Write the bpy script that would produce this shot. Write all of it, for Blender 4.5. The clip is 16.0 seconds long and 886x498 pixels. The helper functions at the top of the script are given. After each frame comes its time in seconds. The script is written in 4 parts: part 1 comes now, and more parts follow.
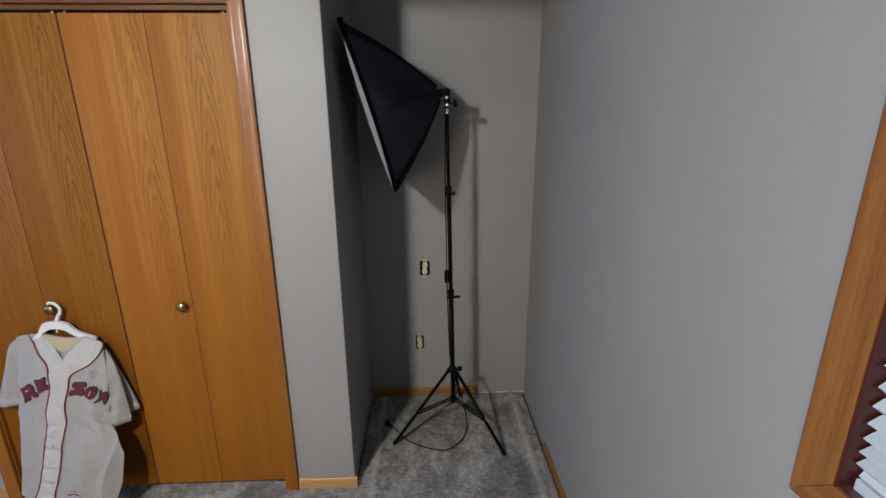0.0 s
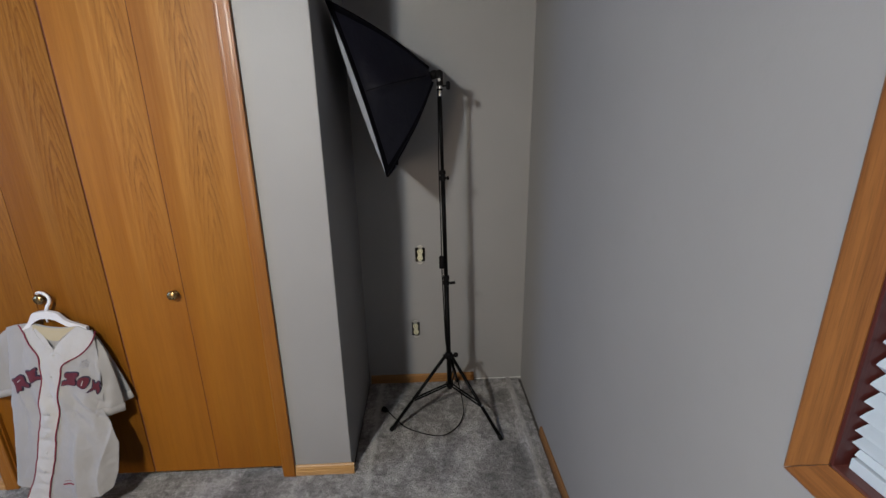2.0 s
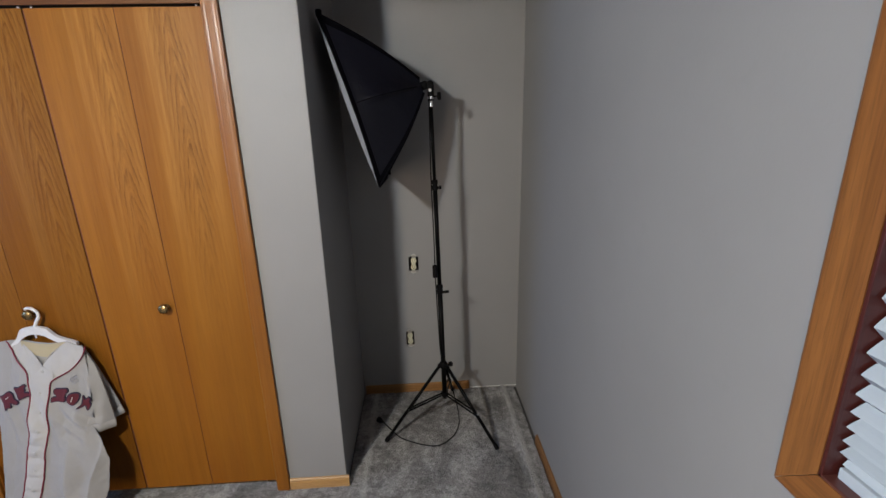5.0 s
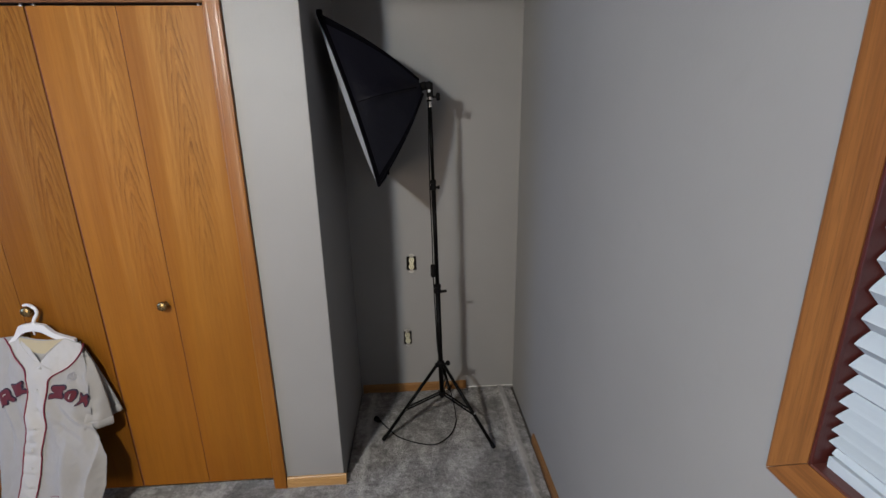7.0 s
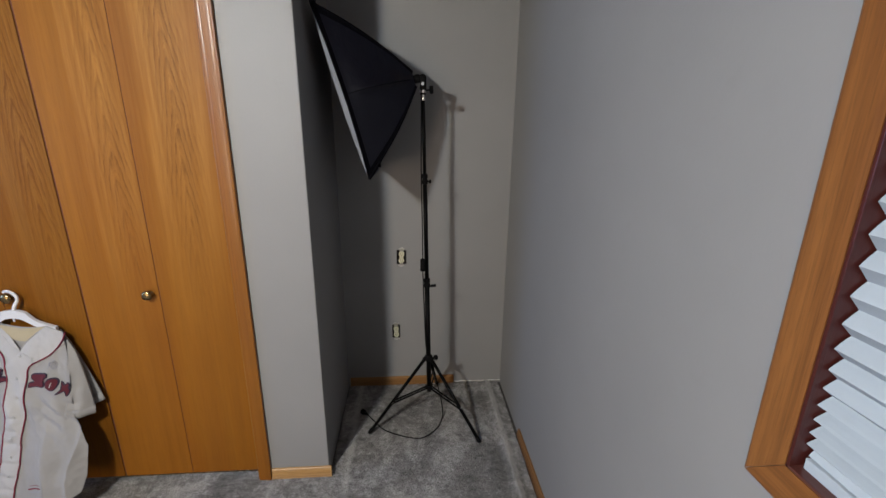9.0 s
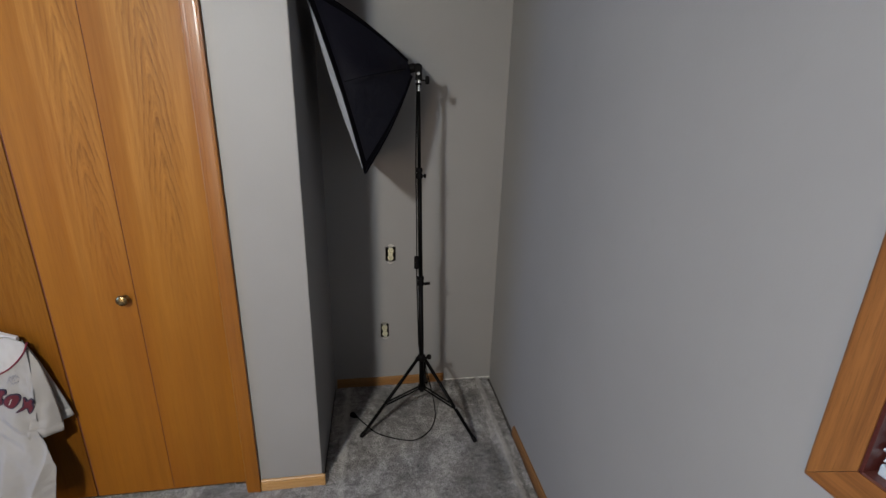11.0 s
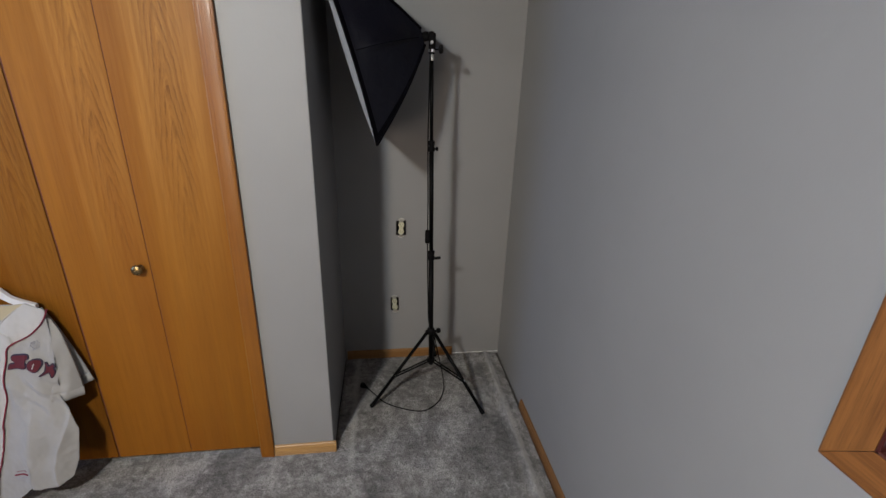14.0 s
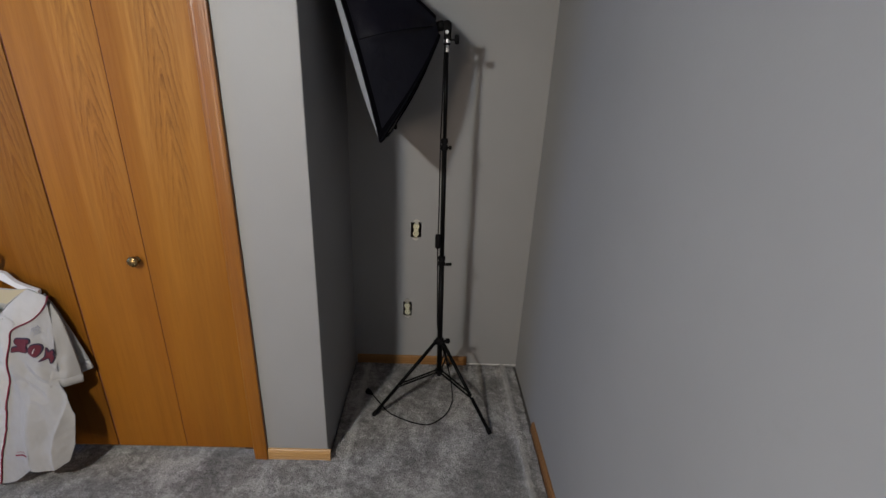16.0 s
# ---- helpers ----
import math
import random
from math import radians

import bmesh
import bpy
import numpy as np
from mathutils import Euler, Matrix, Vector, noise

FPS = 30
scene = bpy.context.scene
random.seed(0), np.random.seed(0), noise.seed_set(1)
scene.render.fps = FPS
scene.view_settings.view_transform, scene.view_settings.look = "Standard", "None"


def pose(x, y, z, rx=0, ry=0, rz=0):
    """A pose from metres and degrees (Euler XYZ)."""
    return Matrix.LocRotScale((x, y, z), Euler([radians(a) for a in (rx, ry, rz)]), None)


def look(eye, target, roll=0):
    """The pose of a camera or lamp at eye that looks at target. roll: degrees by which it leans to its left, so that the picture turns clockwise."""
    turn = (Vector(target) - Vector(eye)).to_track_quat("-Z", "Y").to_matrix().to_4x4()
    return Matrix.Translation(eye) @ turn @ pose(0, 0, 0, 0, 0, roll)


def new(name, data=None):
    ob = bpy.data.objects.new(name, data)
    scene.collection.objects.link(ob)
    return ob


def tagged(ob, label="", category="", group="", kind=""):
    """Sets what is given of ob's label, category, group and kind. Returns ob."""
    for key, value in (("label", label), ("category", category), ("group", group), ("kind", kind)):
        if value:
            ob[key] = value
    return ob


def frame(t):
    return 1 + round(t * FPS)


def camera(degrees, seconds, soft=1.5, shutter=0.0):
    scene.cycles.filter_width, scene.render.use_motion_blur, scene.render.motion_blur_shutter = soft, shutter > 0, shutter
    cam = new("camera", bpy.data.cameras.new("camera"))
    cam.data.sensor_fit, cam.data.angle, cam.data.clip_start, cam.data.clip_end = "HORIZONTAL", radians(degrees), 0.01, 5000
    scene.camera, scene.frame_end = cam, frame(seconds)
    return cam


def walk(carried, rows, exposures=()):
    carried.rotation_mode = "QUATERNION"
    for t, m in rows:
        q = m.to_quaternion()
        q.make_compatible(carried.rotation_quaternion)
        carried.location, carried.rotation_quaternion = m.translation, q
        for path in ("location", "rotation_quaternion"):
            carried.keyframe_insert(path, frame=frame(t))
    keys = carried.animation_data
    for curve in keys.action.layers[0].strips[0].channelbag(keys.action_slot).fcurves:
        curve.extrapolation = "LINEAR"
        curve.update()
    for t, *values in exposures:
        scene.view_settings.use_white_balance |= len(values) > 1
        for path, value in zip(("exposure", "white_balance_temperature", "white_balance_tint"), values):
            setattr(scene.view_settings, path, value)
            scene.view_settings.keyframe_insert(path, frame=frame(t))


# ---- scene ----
cam = camera(90.8, 16.0)
PATH = [
    (0, (-0.1, 0.2, 1.611), (-0.029, 2.126, 1.076), -0.4),
    (0.5, (-0.09, 0.219, 1.604), (-0.045, 2.143, 1.061), -0.8),
    (1, (-0.07, 0.225, 1.593), (-0.009, 2.144, 1.03), -0.8),
    (1.5, (-0.074, 0.219, 1.592), (-0.01, 2.133, 1.017), -0.9),
    (2, (-0.081, 0.217, 1.591), (-0.004, 2.128, 1.006), -0.9),
    (2.5, (-0.083, 0.213, 1.597), (-0.001, 2.124, 1.01), -0.9),
    (3, (-0.084, 0.217, 1.6), (0.002, 2.129, 1.019), -0.8),
    (3.5, (-0.08, 0.222, 1.605), (0.012, 2.134, 1.026), -0.9),
    (4, (-0.07, 0.228, 1.603), (0.02, 2.141, 1.028), -1.3),
    (6.5, (-0.077, 0.201, 1.607), (0.037, 2.124, 1.069), -1.2),
    (7, (-0.079, 0.201, 1.596), (0.037, 2.121, 1.048), -1.0),
    (7.5, (-0.076, 0.208, 1.597), (0.045, 2.125, 1.041), -0.6),
    (8, (-0.069, 0.213, 1.598), (0.065, 2.127, 1.034), -0.1),
    (8.5, (-0.069, 0.214, 1.597), (0.078, 2.124, 1.023), 0.3),
    (9, (-0.073, 0.207, 1.599), (0.082, 2.116, 1.023), 0.6),
    (11.5, (-0.219, 0.298, 1.589), (0.111, 2.174, 0.979), 1.6),
    (12, (-0.223, 0.284, 1.587), (0.111, 2.157, 0.968), 1.7),
    (12.5, (-0.235, 0.275, 1.598), (0.101, 2.144, 0.968), 1.7),
    (13, (-0.234, 0.256, 1.601), (0.069, 2.123, 0.952), 1.8),
    (13.5, (-0.225, 0.269, 1.59), (0.065, 2.12, 0.891), 2.1),
    (14, (-0.213, 0.298, 1.586), (0.055, 2.149, 0.876), 1.9),
    (14.5, (-0.172, 0.34, 1.578), (0.045, 2.198, 0.868), 1.6),
    (15, (-0.106, 0.374, 1.584), (-0.057, 2.249, 0.891), 1.7),
    (15.5, (-0.057, 0.402, 1.574), (-0.027, 2.277, 0.879), 2.6),
    (16, (-0.039, 0.425, 1.573), (0.019, 2.289, 0.85), 2.6),
]
walk(cam, [(t, look(eye, target, roll)) for t, eye, target, roll in PATH], ((0.0, -0.05), (4.0, -0.05), (7.0, 0.0), (8.5, 0.0), (11.5, -0.08), (16.0, -0.13)))

# light and colour, tuned here
SKY = 0.05
LAMP_R = 0.055
DOWN, GLOW = 0.60, 0.08
WARM_AT, WARM_W, WARM_C = (-1.215, -0.07, 2.22), 93.0, (1.0, 0.900, 0.71)
COOL_AT, COOL_W, COOL_C = (-1.135, -0.07, 2.22), 93.0, (0.80, 0.892, 1.0)
SIDE_LIGHT_W, SIDE_LIGHT_C = 41.0, (0.24, 0.46, 1.0)
REAR_FILL_W, REAR_FILL_C = 84.0, (1.0, 0.79, 0.61)
WALL_C = (0.1985, 0.1955, 0.1955)
OAK_L, OAK_M, OAK_D = (0.216, 0.0850, 0.0086), (0.182, 0.0605, 0.0054), (0.086, 0.0260, 0.0034)
TRIM_L, TRIM_M, TRIM_D = (0.33, 0.185, 0.06), (0.265, 0.138, 0.039), (0.145, 0.062, 0.016)
WOAK_L, WOAK_M, WOAK_D = (0.212, 0.089, 0.025), (0.150, 0.0555, 0.0142), (0.054, 0.0165, 0.0050)
CARPET_DARK, CARPET_MID, CARPET_LIGHT, CARPET_FLECK = (0.138, 0.130, 0.123), (0.285, 0.270, 0.258), (0.57, 0.546, 0.526), (0.46, 0.45, 0.445)

# ---------------------------------------------------------------- light
world = bpy.data.worlds.new("world")
world.use_nodes = True
scene.world = world
sky = world.node_tree.nodes.new("ShaderNodeTexSky")
sky.sky_type, sky.sun_disc = "NISHITA", False
sky.sun_elevation, sky.sun_rotation = radians(25), radians(200)
world.node_tree.links.new(sky.outputs[0], world.node_tree.nodes["Background"].inputs[0])
world.node_tree.nodes["Background"].inputs[1].default_value = SKY


def bulb(name, place, watts, colour, blend=None):
    data = bpy.data.lights.new(name, "SPOT" if blend else "POINT")
    data.energy, data.color, data.shadow_soft_size = watts, colour, LAMP_R
    if blend:
        data.spot_size, data.spot_blend = radians(180), blend
    ob = new(name, data)
    ob.location = place
    return ob


# a ceiling fixture with two bulbs of unlike tint, over the middle of the room; it throws more light down than sideways and little up
for name, place, watts, colour in (("warm_bulb", WARM_AT, WARM_W, WARM_C), ("cool_bulb", COOL_AT, COOL_W, COOL_C)):
    bulb(name, place, watts * GLOW, colour)
    bulb(name + "_side", place, watts * (1 - GLOW), colour, 0.02)
    bulb(name + "_down", place, watts * DOWN, colour, 0.9)


# bluish side light, added in an assumed opening of the unseen side wall
SIDE_LIGHT_HOLE = (0.0, 1.2, 0.9, 2.05)
side_light = bpy.data.lights.new("bluish_side_light", "AREA")
side_light.shape, side_light.size, side_light.size_y = "RECTANGLE", 1.15, 1.2
side_light.energy, side_light.color = SIDE_LIGHT_W, SIDE_LIGHT_C
side_light_ob = new("bluish_side_light", side_light)
side_light_ob.matrix_basis = look((-3.66, 0.6, 1.475), (0.0, 0.6, 1.475))

# added warm fill light, set in a made-up opening in the unseen rear wall
REAR_FILL_HOLE = (-2.98, -2.18, -0.02, 2.03)
rear_fill = bpy.data.lights.new("rear_fill_light", "AREA")
rear_fill.shape, rear_fill.size, rear_fill.size_y = "RECTANGLE", 0.76, 1.9
rear_fill.energy, rear_fill.color = REAR_FILL_W, REAR_FILL_C
rear_fill_ob = new("rear_fill_light", rear_fill)
rear_fill_ob.matrix_basis = look((-2.58, -3.66, 1.04), (-2.58, 0.0, 1.04))


# ---------------------------------------------------------------- materials
def material(name, colour=(0.5, 0.5, 0.5), rough=0.6, metal=0.0):
    m = bpy.data.materials.new(name)
    m.use_nodes = True
    b = m.node_tree.nodes["Principled BSDF"]
    b.inputs["Base Color"].default_value = (*colour, 1)
    b.inputs["Roughness"].default_value = rough
    b.inputs["Metallic"].default_value = metal
    return m


class Nodes:
    """Short hand for a material's node tree."""

    def __init__(self, m):
        self.t = m.node_tree
        self.b = self.t.nodes["Principled BSDF"]

    def add(self, kind, **sets):
        n = self.t.nodes.new(kind)
        for k, v in sets.items():
            n.inputs[k].default_value = v
        return n

    def link(self, a, b):
        self.t.links.new(a, b)

    def coords(self, scale, turn=(0, 0, 0), shift=None):
        tc = self.add("ShaderNodeTexCoord")
        mp = self.add("ShaderNodeMapping")
        mp.inputs["Scale"].default_value = scale
        mp.inputs["Rotation"].default_value = turn
        self.link(tc.outputs["Object"], mp.inputs["Vector"])
        if shift:
            info = self.add("ShaderNodeObjectInfo")
            mul = self.add("ShaderNodeVectorMath")
            mul.operation = "SCALE"
            mul.inputs[0].default_value = shift
            self.link(info.outputs["Random"], mul.inputs["Scale"])
            self.link(mul.outputs[0], mp.inputs["Location"])
        return mp.outputs[0]

    def noise(self, vec, scale, detail=3.0, rough=0.55, distort=0.0):
        n = self.add("ShaderNodeTexNoise", Scale=scale, Detail=detail, Roughness=rough, Distortion=distort)
        self.link(vec, n.inputs["Vector"])
        return n.outputs["Fac"]

    def ramp(self, fac, stops):
        r = self.add("ShaderNodeValToRGB")
        els = r.color_ramp.elements
        while len(els) < len(stops):
            els.new(0.5)
        for e, (p, c) in zip(els, stops):
            e.position, e.color = p, (*c, 1) if len(c) == 3 else c
        self.link(fac, r.inputs[0])
        return r.outputs[0]

    def mix(self, fac, a, b, mode="MIX"):
        n = self.t.nodes.new("ShaderNodeMix")
        n.data_type, n.blend_type = "RGBA", mode
        for s, v in ((n.inputs[0], fac), (n.inputs[6], a), (n.inputs[7], b)):
            if hasattr(v, "links"):
                self.link(v, s)
            elif isinstance(v, (int, float)):
                s.default_value = v
            else:
                s.default_value = (*v, 1)
        return n.outputs[2]

    def math(self, op, a, b=0.0):
        n = self.t.nodes.new("ShaderNodeMath")
        n.operation = op
        for s, v in zip(n.inputs, (a, b)):
            if hasattr(v, "links"):
                self.link(v, s)
            else:
                s.default_value = v
        return n.outputs[0]

    def bump(self, height, strength, distance):
        n = self.add("ShaderNodeBump", Strength=strength, Distance=distance)
        self.link(height, n.inputs["Height"])
        self.link(n.outputs[0], self.b.inputs["Normal"])


def painted_wall(name, colour):
    m = material(name, colour, 0.55)
    n = Nodes(m)
    v = n.coords((1, 1, 1))
    broad = n.noise(v, 1.6, 4)
    c = n.mix(n.ramp(broad, ((0.3, (0.0, 0.0, 0.0)), (0.75, (1, 1, 1)))), tuple(0.95 * k for k in colour), tuple(1.05 * k for k in colour))
    scuff = n.ramp(n.noise(v, 9.0, 6, 0.7), ((0.62, (0, 0, 0)), (0.8, (0.35, 0.35, 0.35))))
    n.link(n.mix(scuff, c, tuple(0.86 * k for k in colour)), n.b.inputs["Base Color"])
    peel = n.math("ADD", n.math("MULTIPLY", n.noise(v, 230, 3), 0.5), n.noise(v, 60, 2))
    n.bump(peel, 0.16, 0.0015)
    return m


def oak(name, light, mid, dark, along="z", rough=0.36, figure=1.0, vary=1.0, coat=0.25, coat_rough=0.28, arches=False, gloss=0.5, grain=1.0, relief=1.0):
    """Stained oak: soft long streaks, pores along one axis and, on veneer, arched growth lines."""
    m = material(name, mid, rough)
    n = Nodes(m)
    k = {"x": 0, "y": 1, "z": 2}[along]

    def scaled(across, length):
        s = [across] * 3
        s[k] = length
        return tuple(s)

    shift = (3.1 * vary, 1.7 * vary, 2.3 * vary)
    broad = n.noise(n.coords(scaled(7, 0.55), shift=shift), 1.0, 3, 0.5, 0.3)
    band = n.noise(n.coords(scaled(26 * grain, 0.9 * grain), shift=shift), 1.0, 3, 0.55, 0.2)
    fine = n.noise(n.coords(scaled(150 * grain, 4.0 * grain * grain), shift=shift), 1.0, 4, 0.65)
    pores = n.ramp(n.noise(n.coords(scaled(380, 11.0), shift=shift), 1.0, 2), ((0.54, (0, 0, 0)), (0.72, (1, 1, 1))))
    base = n.mix(n.ramp(broad, ((0.32, (0, 0, 0)), (0.68, (1, 1, 1)))), light, mid)
    base = n.mix(n.math("MULTIPLY", n.ramp(band, ((0.42, (0, 0, 0)), (0.75, (1, 1, 1)))), 0.40 * figure), base, dark)
    if arches:
        tc, info = n.add("ShaderNodeTexCoord"), n.add("ShaderNodeObjectInfo")
        sep = n.add("ShaderNodeSeparateXYZ")
        n.link(tc.outputs["Object"], sep.inputs[0])
        rnd = info.outputs["Random"]
        # the figure stands on the panel's own axis, x = 0, and its peaks point up
        wander = n.math("MULTIPLY", n.math("SUBTRACT", n.noise(n.coords((2.2, 2.2, 1.9), shift=shift), 1.0, 3), 0.5), 0.05)
        x = n.math("ADD", sep.outputs[0], wander)
        away = n.math("ABSOLUTE", x)
        wide = n.math("SUBTRACT", n.math("SQRT", n.math("ADD", n.math("MULTIPLY", x, x), 0.00006)), 0.0077)
        jag = n.math("MULTIPLY", n.noise(n.coords((70, 70, 26), shift=shift), 1.0, 3, 0.6), 0.085)
        sway = n.math("MULTIPLY", n.noise(n.coords((9, 9, 2.4), shift=shift), 1.0, 2), 0.22)
        height = n.math("ADD", n.math("ADD", sep.outputs[2], n.math("MULTIPLY", wide, 7.5)), n.math("ADD", n.math("ADD", jag, sway), rnd))
        saw = n.math("FRACT", n.math("MULTIPLY", height, 8.6))
        line = n.ramp(saw, ((0.30, (0, 0, 0)), (0.80, (1, 1, 1)), (0.93, (0, 0, 0))))
        saw2 = n.math("FRACT", n.math("MULTIPLY", height, 25.8))
        thin = n.ramp(saw2, ((0.35, (0, 0, 0)), (0.85, (0.5, 0.5, 0.5)), (0.98, (0, 0, 0))))
        ragged = n.ramp(n.noise(n.coords(scaled(190, 13.0), shift=shift), 1.0, 3), ((0.30, (0.15, 0.15, 0.15)), (0.60, (1, 1, 1))))
        heart = n.ramp(away, ((0.028, (1, 1, 1)), (0.085, (0.10, 0.10, 0.10))))
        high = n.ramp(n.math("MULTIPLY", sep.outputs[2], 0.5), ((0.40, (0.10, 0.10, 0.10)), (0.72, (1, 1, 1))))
        patchy = n.ramp(n.noise(n.coords((4, 4, 2.2), shift=shift), 1.0, 2), ((0.34, (0.6, 0.6, 0.6)), (0.52, (1, 1, 1))))
        amount = n.math("MULTIPLY", n.math("MULTIPLY", n.math("MULTIPLY", n.math("MAXIMUM", line, thin), ragged), n.math("MULTIPLY", n.math("MULTIPLY", heart, high), patchy)), 0.74)
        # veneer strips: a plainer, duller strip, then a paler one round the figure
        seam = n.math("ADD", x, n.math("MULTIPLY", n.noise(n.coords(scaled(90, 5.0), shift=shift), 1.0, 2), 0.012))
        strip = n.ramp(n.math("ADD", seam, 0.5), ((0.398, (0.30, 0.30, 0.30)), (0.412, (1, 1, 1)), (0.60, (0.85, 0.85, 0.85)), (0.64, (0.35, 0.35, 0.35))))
        # paler towards the top: the lamp's sheen up there is put into the colour
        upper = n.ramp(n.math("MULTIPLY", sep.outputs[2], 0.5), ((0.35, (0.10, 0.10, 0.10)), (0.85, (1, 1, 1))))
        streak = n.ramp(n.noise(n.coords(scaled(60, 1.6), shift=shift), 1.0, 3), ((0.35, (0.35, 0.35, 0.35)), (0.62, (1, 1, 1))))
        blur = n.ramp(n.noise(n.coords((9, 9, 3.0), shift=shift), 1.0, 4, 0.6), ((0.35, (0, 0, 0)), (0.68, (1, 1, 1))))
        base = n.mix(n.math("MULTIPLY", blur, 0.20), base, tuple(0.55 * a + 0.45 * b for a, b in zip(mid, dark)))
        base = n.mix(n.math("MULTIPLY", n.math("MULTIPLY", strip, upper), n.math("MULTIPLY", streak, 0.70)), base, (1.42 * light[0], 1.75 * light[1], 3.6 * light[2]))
        base = n.mix(amount, base, dark)
    streaked = n.mix(n.math("MULTIPLY", n.ramp(fine, ((0.45, (0, 0, 0)), (0.75, (1, 1, 1)))), 0.30 * figure), base, dark)
    n.link(n.mix(n.math("MULTIPLY", pores, 0.22 * figure), streaked, tuple(0.6 * c for c in dark)), n.b.inputs["Base Color"])
    n.link(n.math("ADD", n.math("MULTIPLY", fine, 0.14), rough - 0.06), n.b.inputs["Roughness"])
    n.b.inputs["Coat Weight"].default_value = coat
    n.b.inputs["Specular IOR Level"].default_value = gloss
    n.b.inputs["Coat Roughness"].default_value = coat_rough
    n.bump(n.math("ADD", n.math("MULTIPLY", fine, 0.5), n.math("MULTIPLY", pores, 1.0 / relief)), 0.12 * relief, 0.0006 * relief)
    return m


def cloth(name, colour, rough=0.85, weave=900, sheen=0.0, wrinkle=0.0, gloss=0.4):
    m = material(name, colour, rough)
    n = Nodes(m)
    v = n.coords((1, 1, 1))
    c = n.mix(n.noise(v, 14, 4), tuple(0.88 * k for k in colour), tuple(min(1, 1.06 * k) for k in colour))
    n.link(c, n.b.inputs["Base Color"])
    n.b.inputs["Sheen Weight"].default_value = sheen
    n.b.inputs["Specular IOR Level"].default_value = gloss
    h = n.noise(v, weave, 2)
    if wrinkle:
        h = n.math("ADD", n.math("MULTIPLY", h, 0.12), n.math("MULTIPLY", n.noise(v, 22, 3, 0.5, 0.6), wrinkle))
    n.bump(h, 0.35, 0.004 if wrinkle else 0.0006)
    return m


def carpet_pile(name):
    """Cut pile: brushed light and dark where it was trodden or vacuumed, over a fine fibre speckle."""
    m = material(name, (0.3, 0.3, 0.3), 0.95)
    n = Nodes(m)
    v = n.coords((1, 1, 1))
    tread = n.noise(n.coords((1.0, 0.75, 1), (0, 0, 0.6)), 6.5, 8, 0.72, 1.0)
    blotch = n.noise(n.coords((1, 1, 1), (0, 0, 0.2)), 32, 6, 0.7, 0.5)
    tuft = n.noise(v, 85, 4, 0.7)
    stroke = n.noise(n.coords((16, 62, 1), (0, 0, 0.9)), 1.0, 4, 0.65, 0.5)
    fibre = n.noise(v, 260, 3, 0.7)
    drift = n.noise(n.coords((1.0, 0.8, 1), (0, 0, 1.1)), 3.2, 5, 0.6, 0.8)
    mixed = n.math("ADD", n.math("ADD", n.math("MULTIPLY", tread, 0.34), n.math("MULTIPLY", drift, 0.20)), n.math("ADD", n.math("ADD", n.math("MULTIPLY", blotch, 0.22), n.math("MULTIPLY", tuft, 0.12)), n.math("MULTIPLY", stroke, 0.12)))
    base = n.ramp(mixed, ((0.418, CARPET_DARK), (0.49, CARPET_MID), (0.562, CARPET_LIGHT)))
    flecked = n.mix(n.ramp(fibre, ((0.42, (0, 0, 0)), (0.58, (0.95, 0.95, 0.95)))), base, CARPET_FLECK, "MULTIPLY")
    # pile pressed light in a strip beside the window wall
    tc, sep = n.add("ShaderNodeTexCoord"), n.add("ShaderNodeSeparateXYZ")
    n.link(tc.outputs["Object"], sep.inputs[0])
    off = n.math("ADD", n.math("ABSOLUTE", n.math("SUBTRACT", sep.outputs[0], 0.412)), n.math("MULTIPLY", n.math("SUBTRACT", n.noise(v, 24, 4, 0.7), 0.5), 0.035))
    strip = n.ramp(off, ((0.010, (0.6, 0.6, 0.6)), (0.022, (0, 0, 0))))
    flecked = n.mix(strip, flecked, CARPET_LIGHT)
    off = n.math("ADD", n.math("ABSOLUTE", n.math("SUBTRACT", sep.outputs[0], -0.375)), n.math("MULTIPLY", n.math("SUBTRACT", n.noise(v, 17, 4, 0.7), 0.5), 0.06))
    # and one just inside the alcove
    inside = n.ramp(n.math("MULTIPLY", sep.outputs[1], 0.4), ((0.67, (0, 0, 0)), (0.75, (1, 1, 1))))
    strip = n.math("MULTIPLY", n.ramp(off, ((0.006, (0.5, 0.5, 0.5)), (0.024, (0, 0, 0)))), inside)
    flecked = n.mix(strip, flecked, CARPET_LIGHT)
    n.link(flecked, n.b.inputs["Base Color"])
    n.b.inputs["Sheen Weight"].default_value = 0.1
    n.bump(n.math("ADD", n.math("ADD", fibre, n.math("MULTIPLY", tuft, 1.4)), n.math("MULTIPLY", blotch, 1.5)), 1.0, 0.008)
    return m


def worn(name, colour, rough, metal=0.0, scale=40, depth=0.12):
    """Plain painted, moulded or metal surface with slightly uneven gloss."""
    m = material(name, colour, rough, metal)
    n = Nodes(m)
    v = n.coords((1, 1, 1))
    f = n.noise(v, scale, 4, 0.6)
    n.link(n.math("ADD", n.math("MULTIPLY", f, depth), max(0.02, rough - depth / 2)), n.b.inputs["Roughness"])
    n.link(n.mix(f, tuple(0.9 * k for k in colour), tuple(min(1, 1.08 * k) for k in colour)), n.b.inputs["Base Color"])
    if max(colour) < 0.02:
        n.b.inputs["Specular IOR Level"].default_value = 0.05
    return m


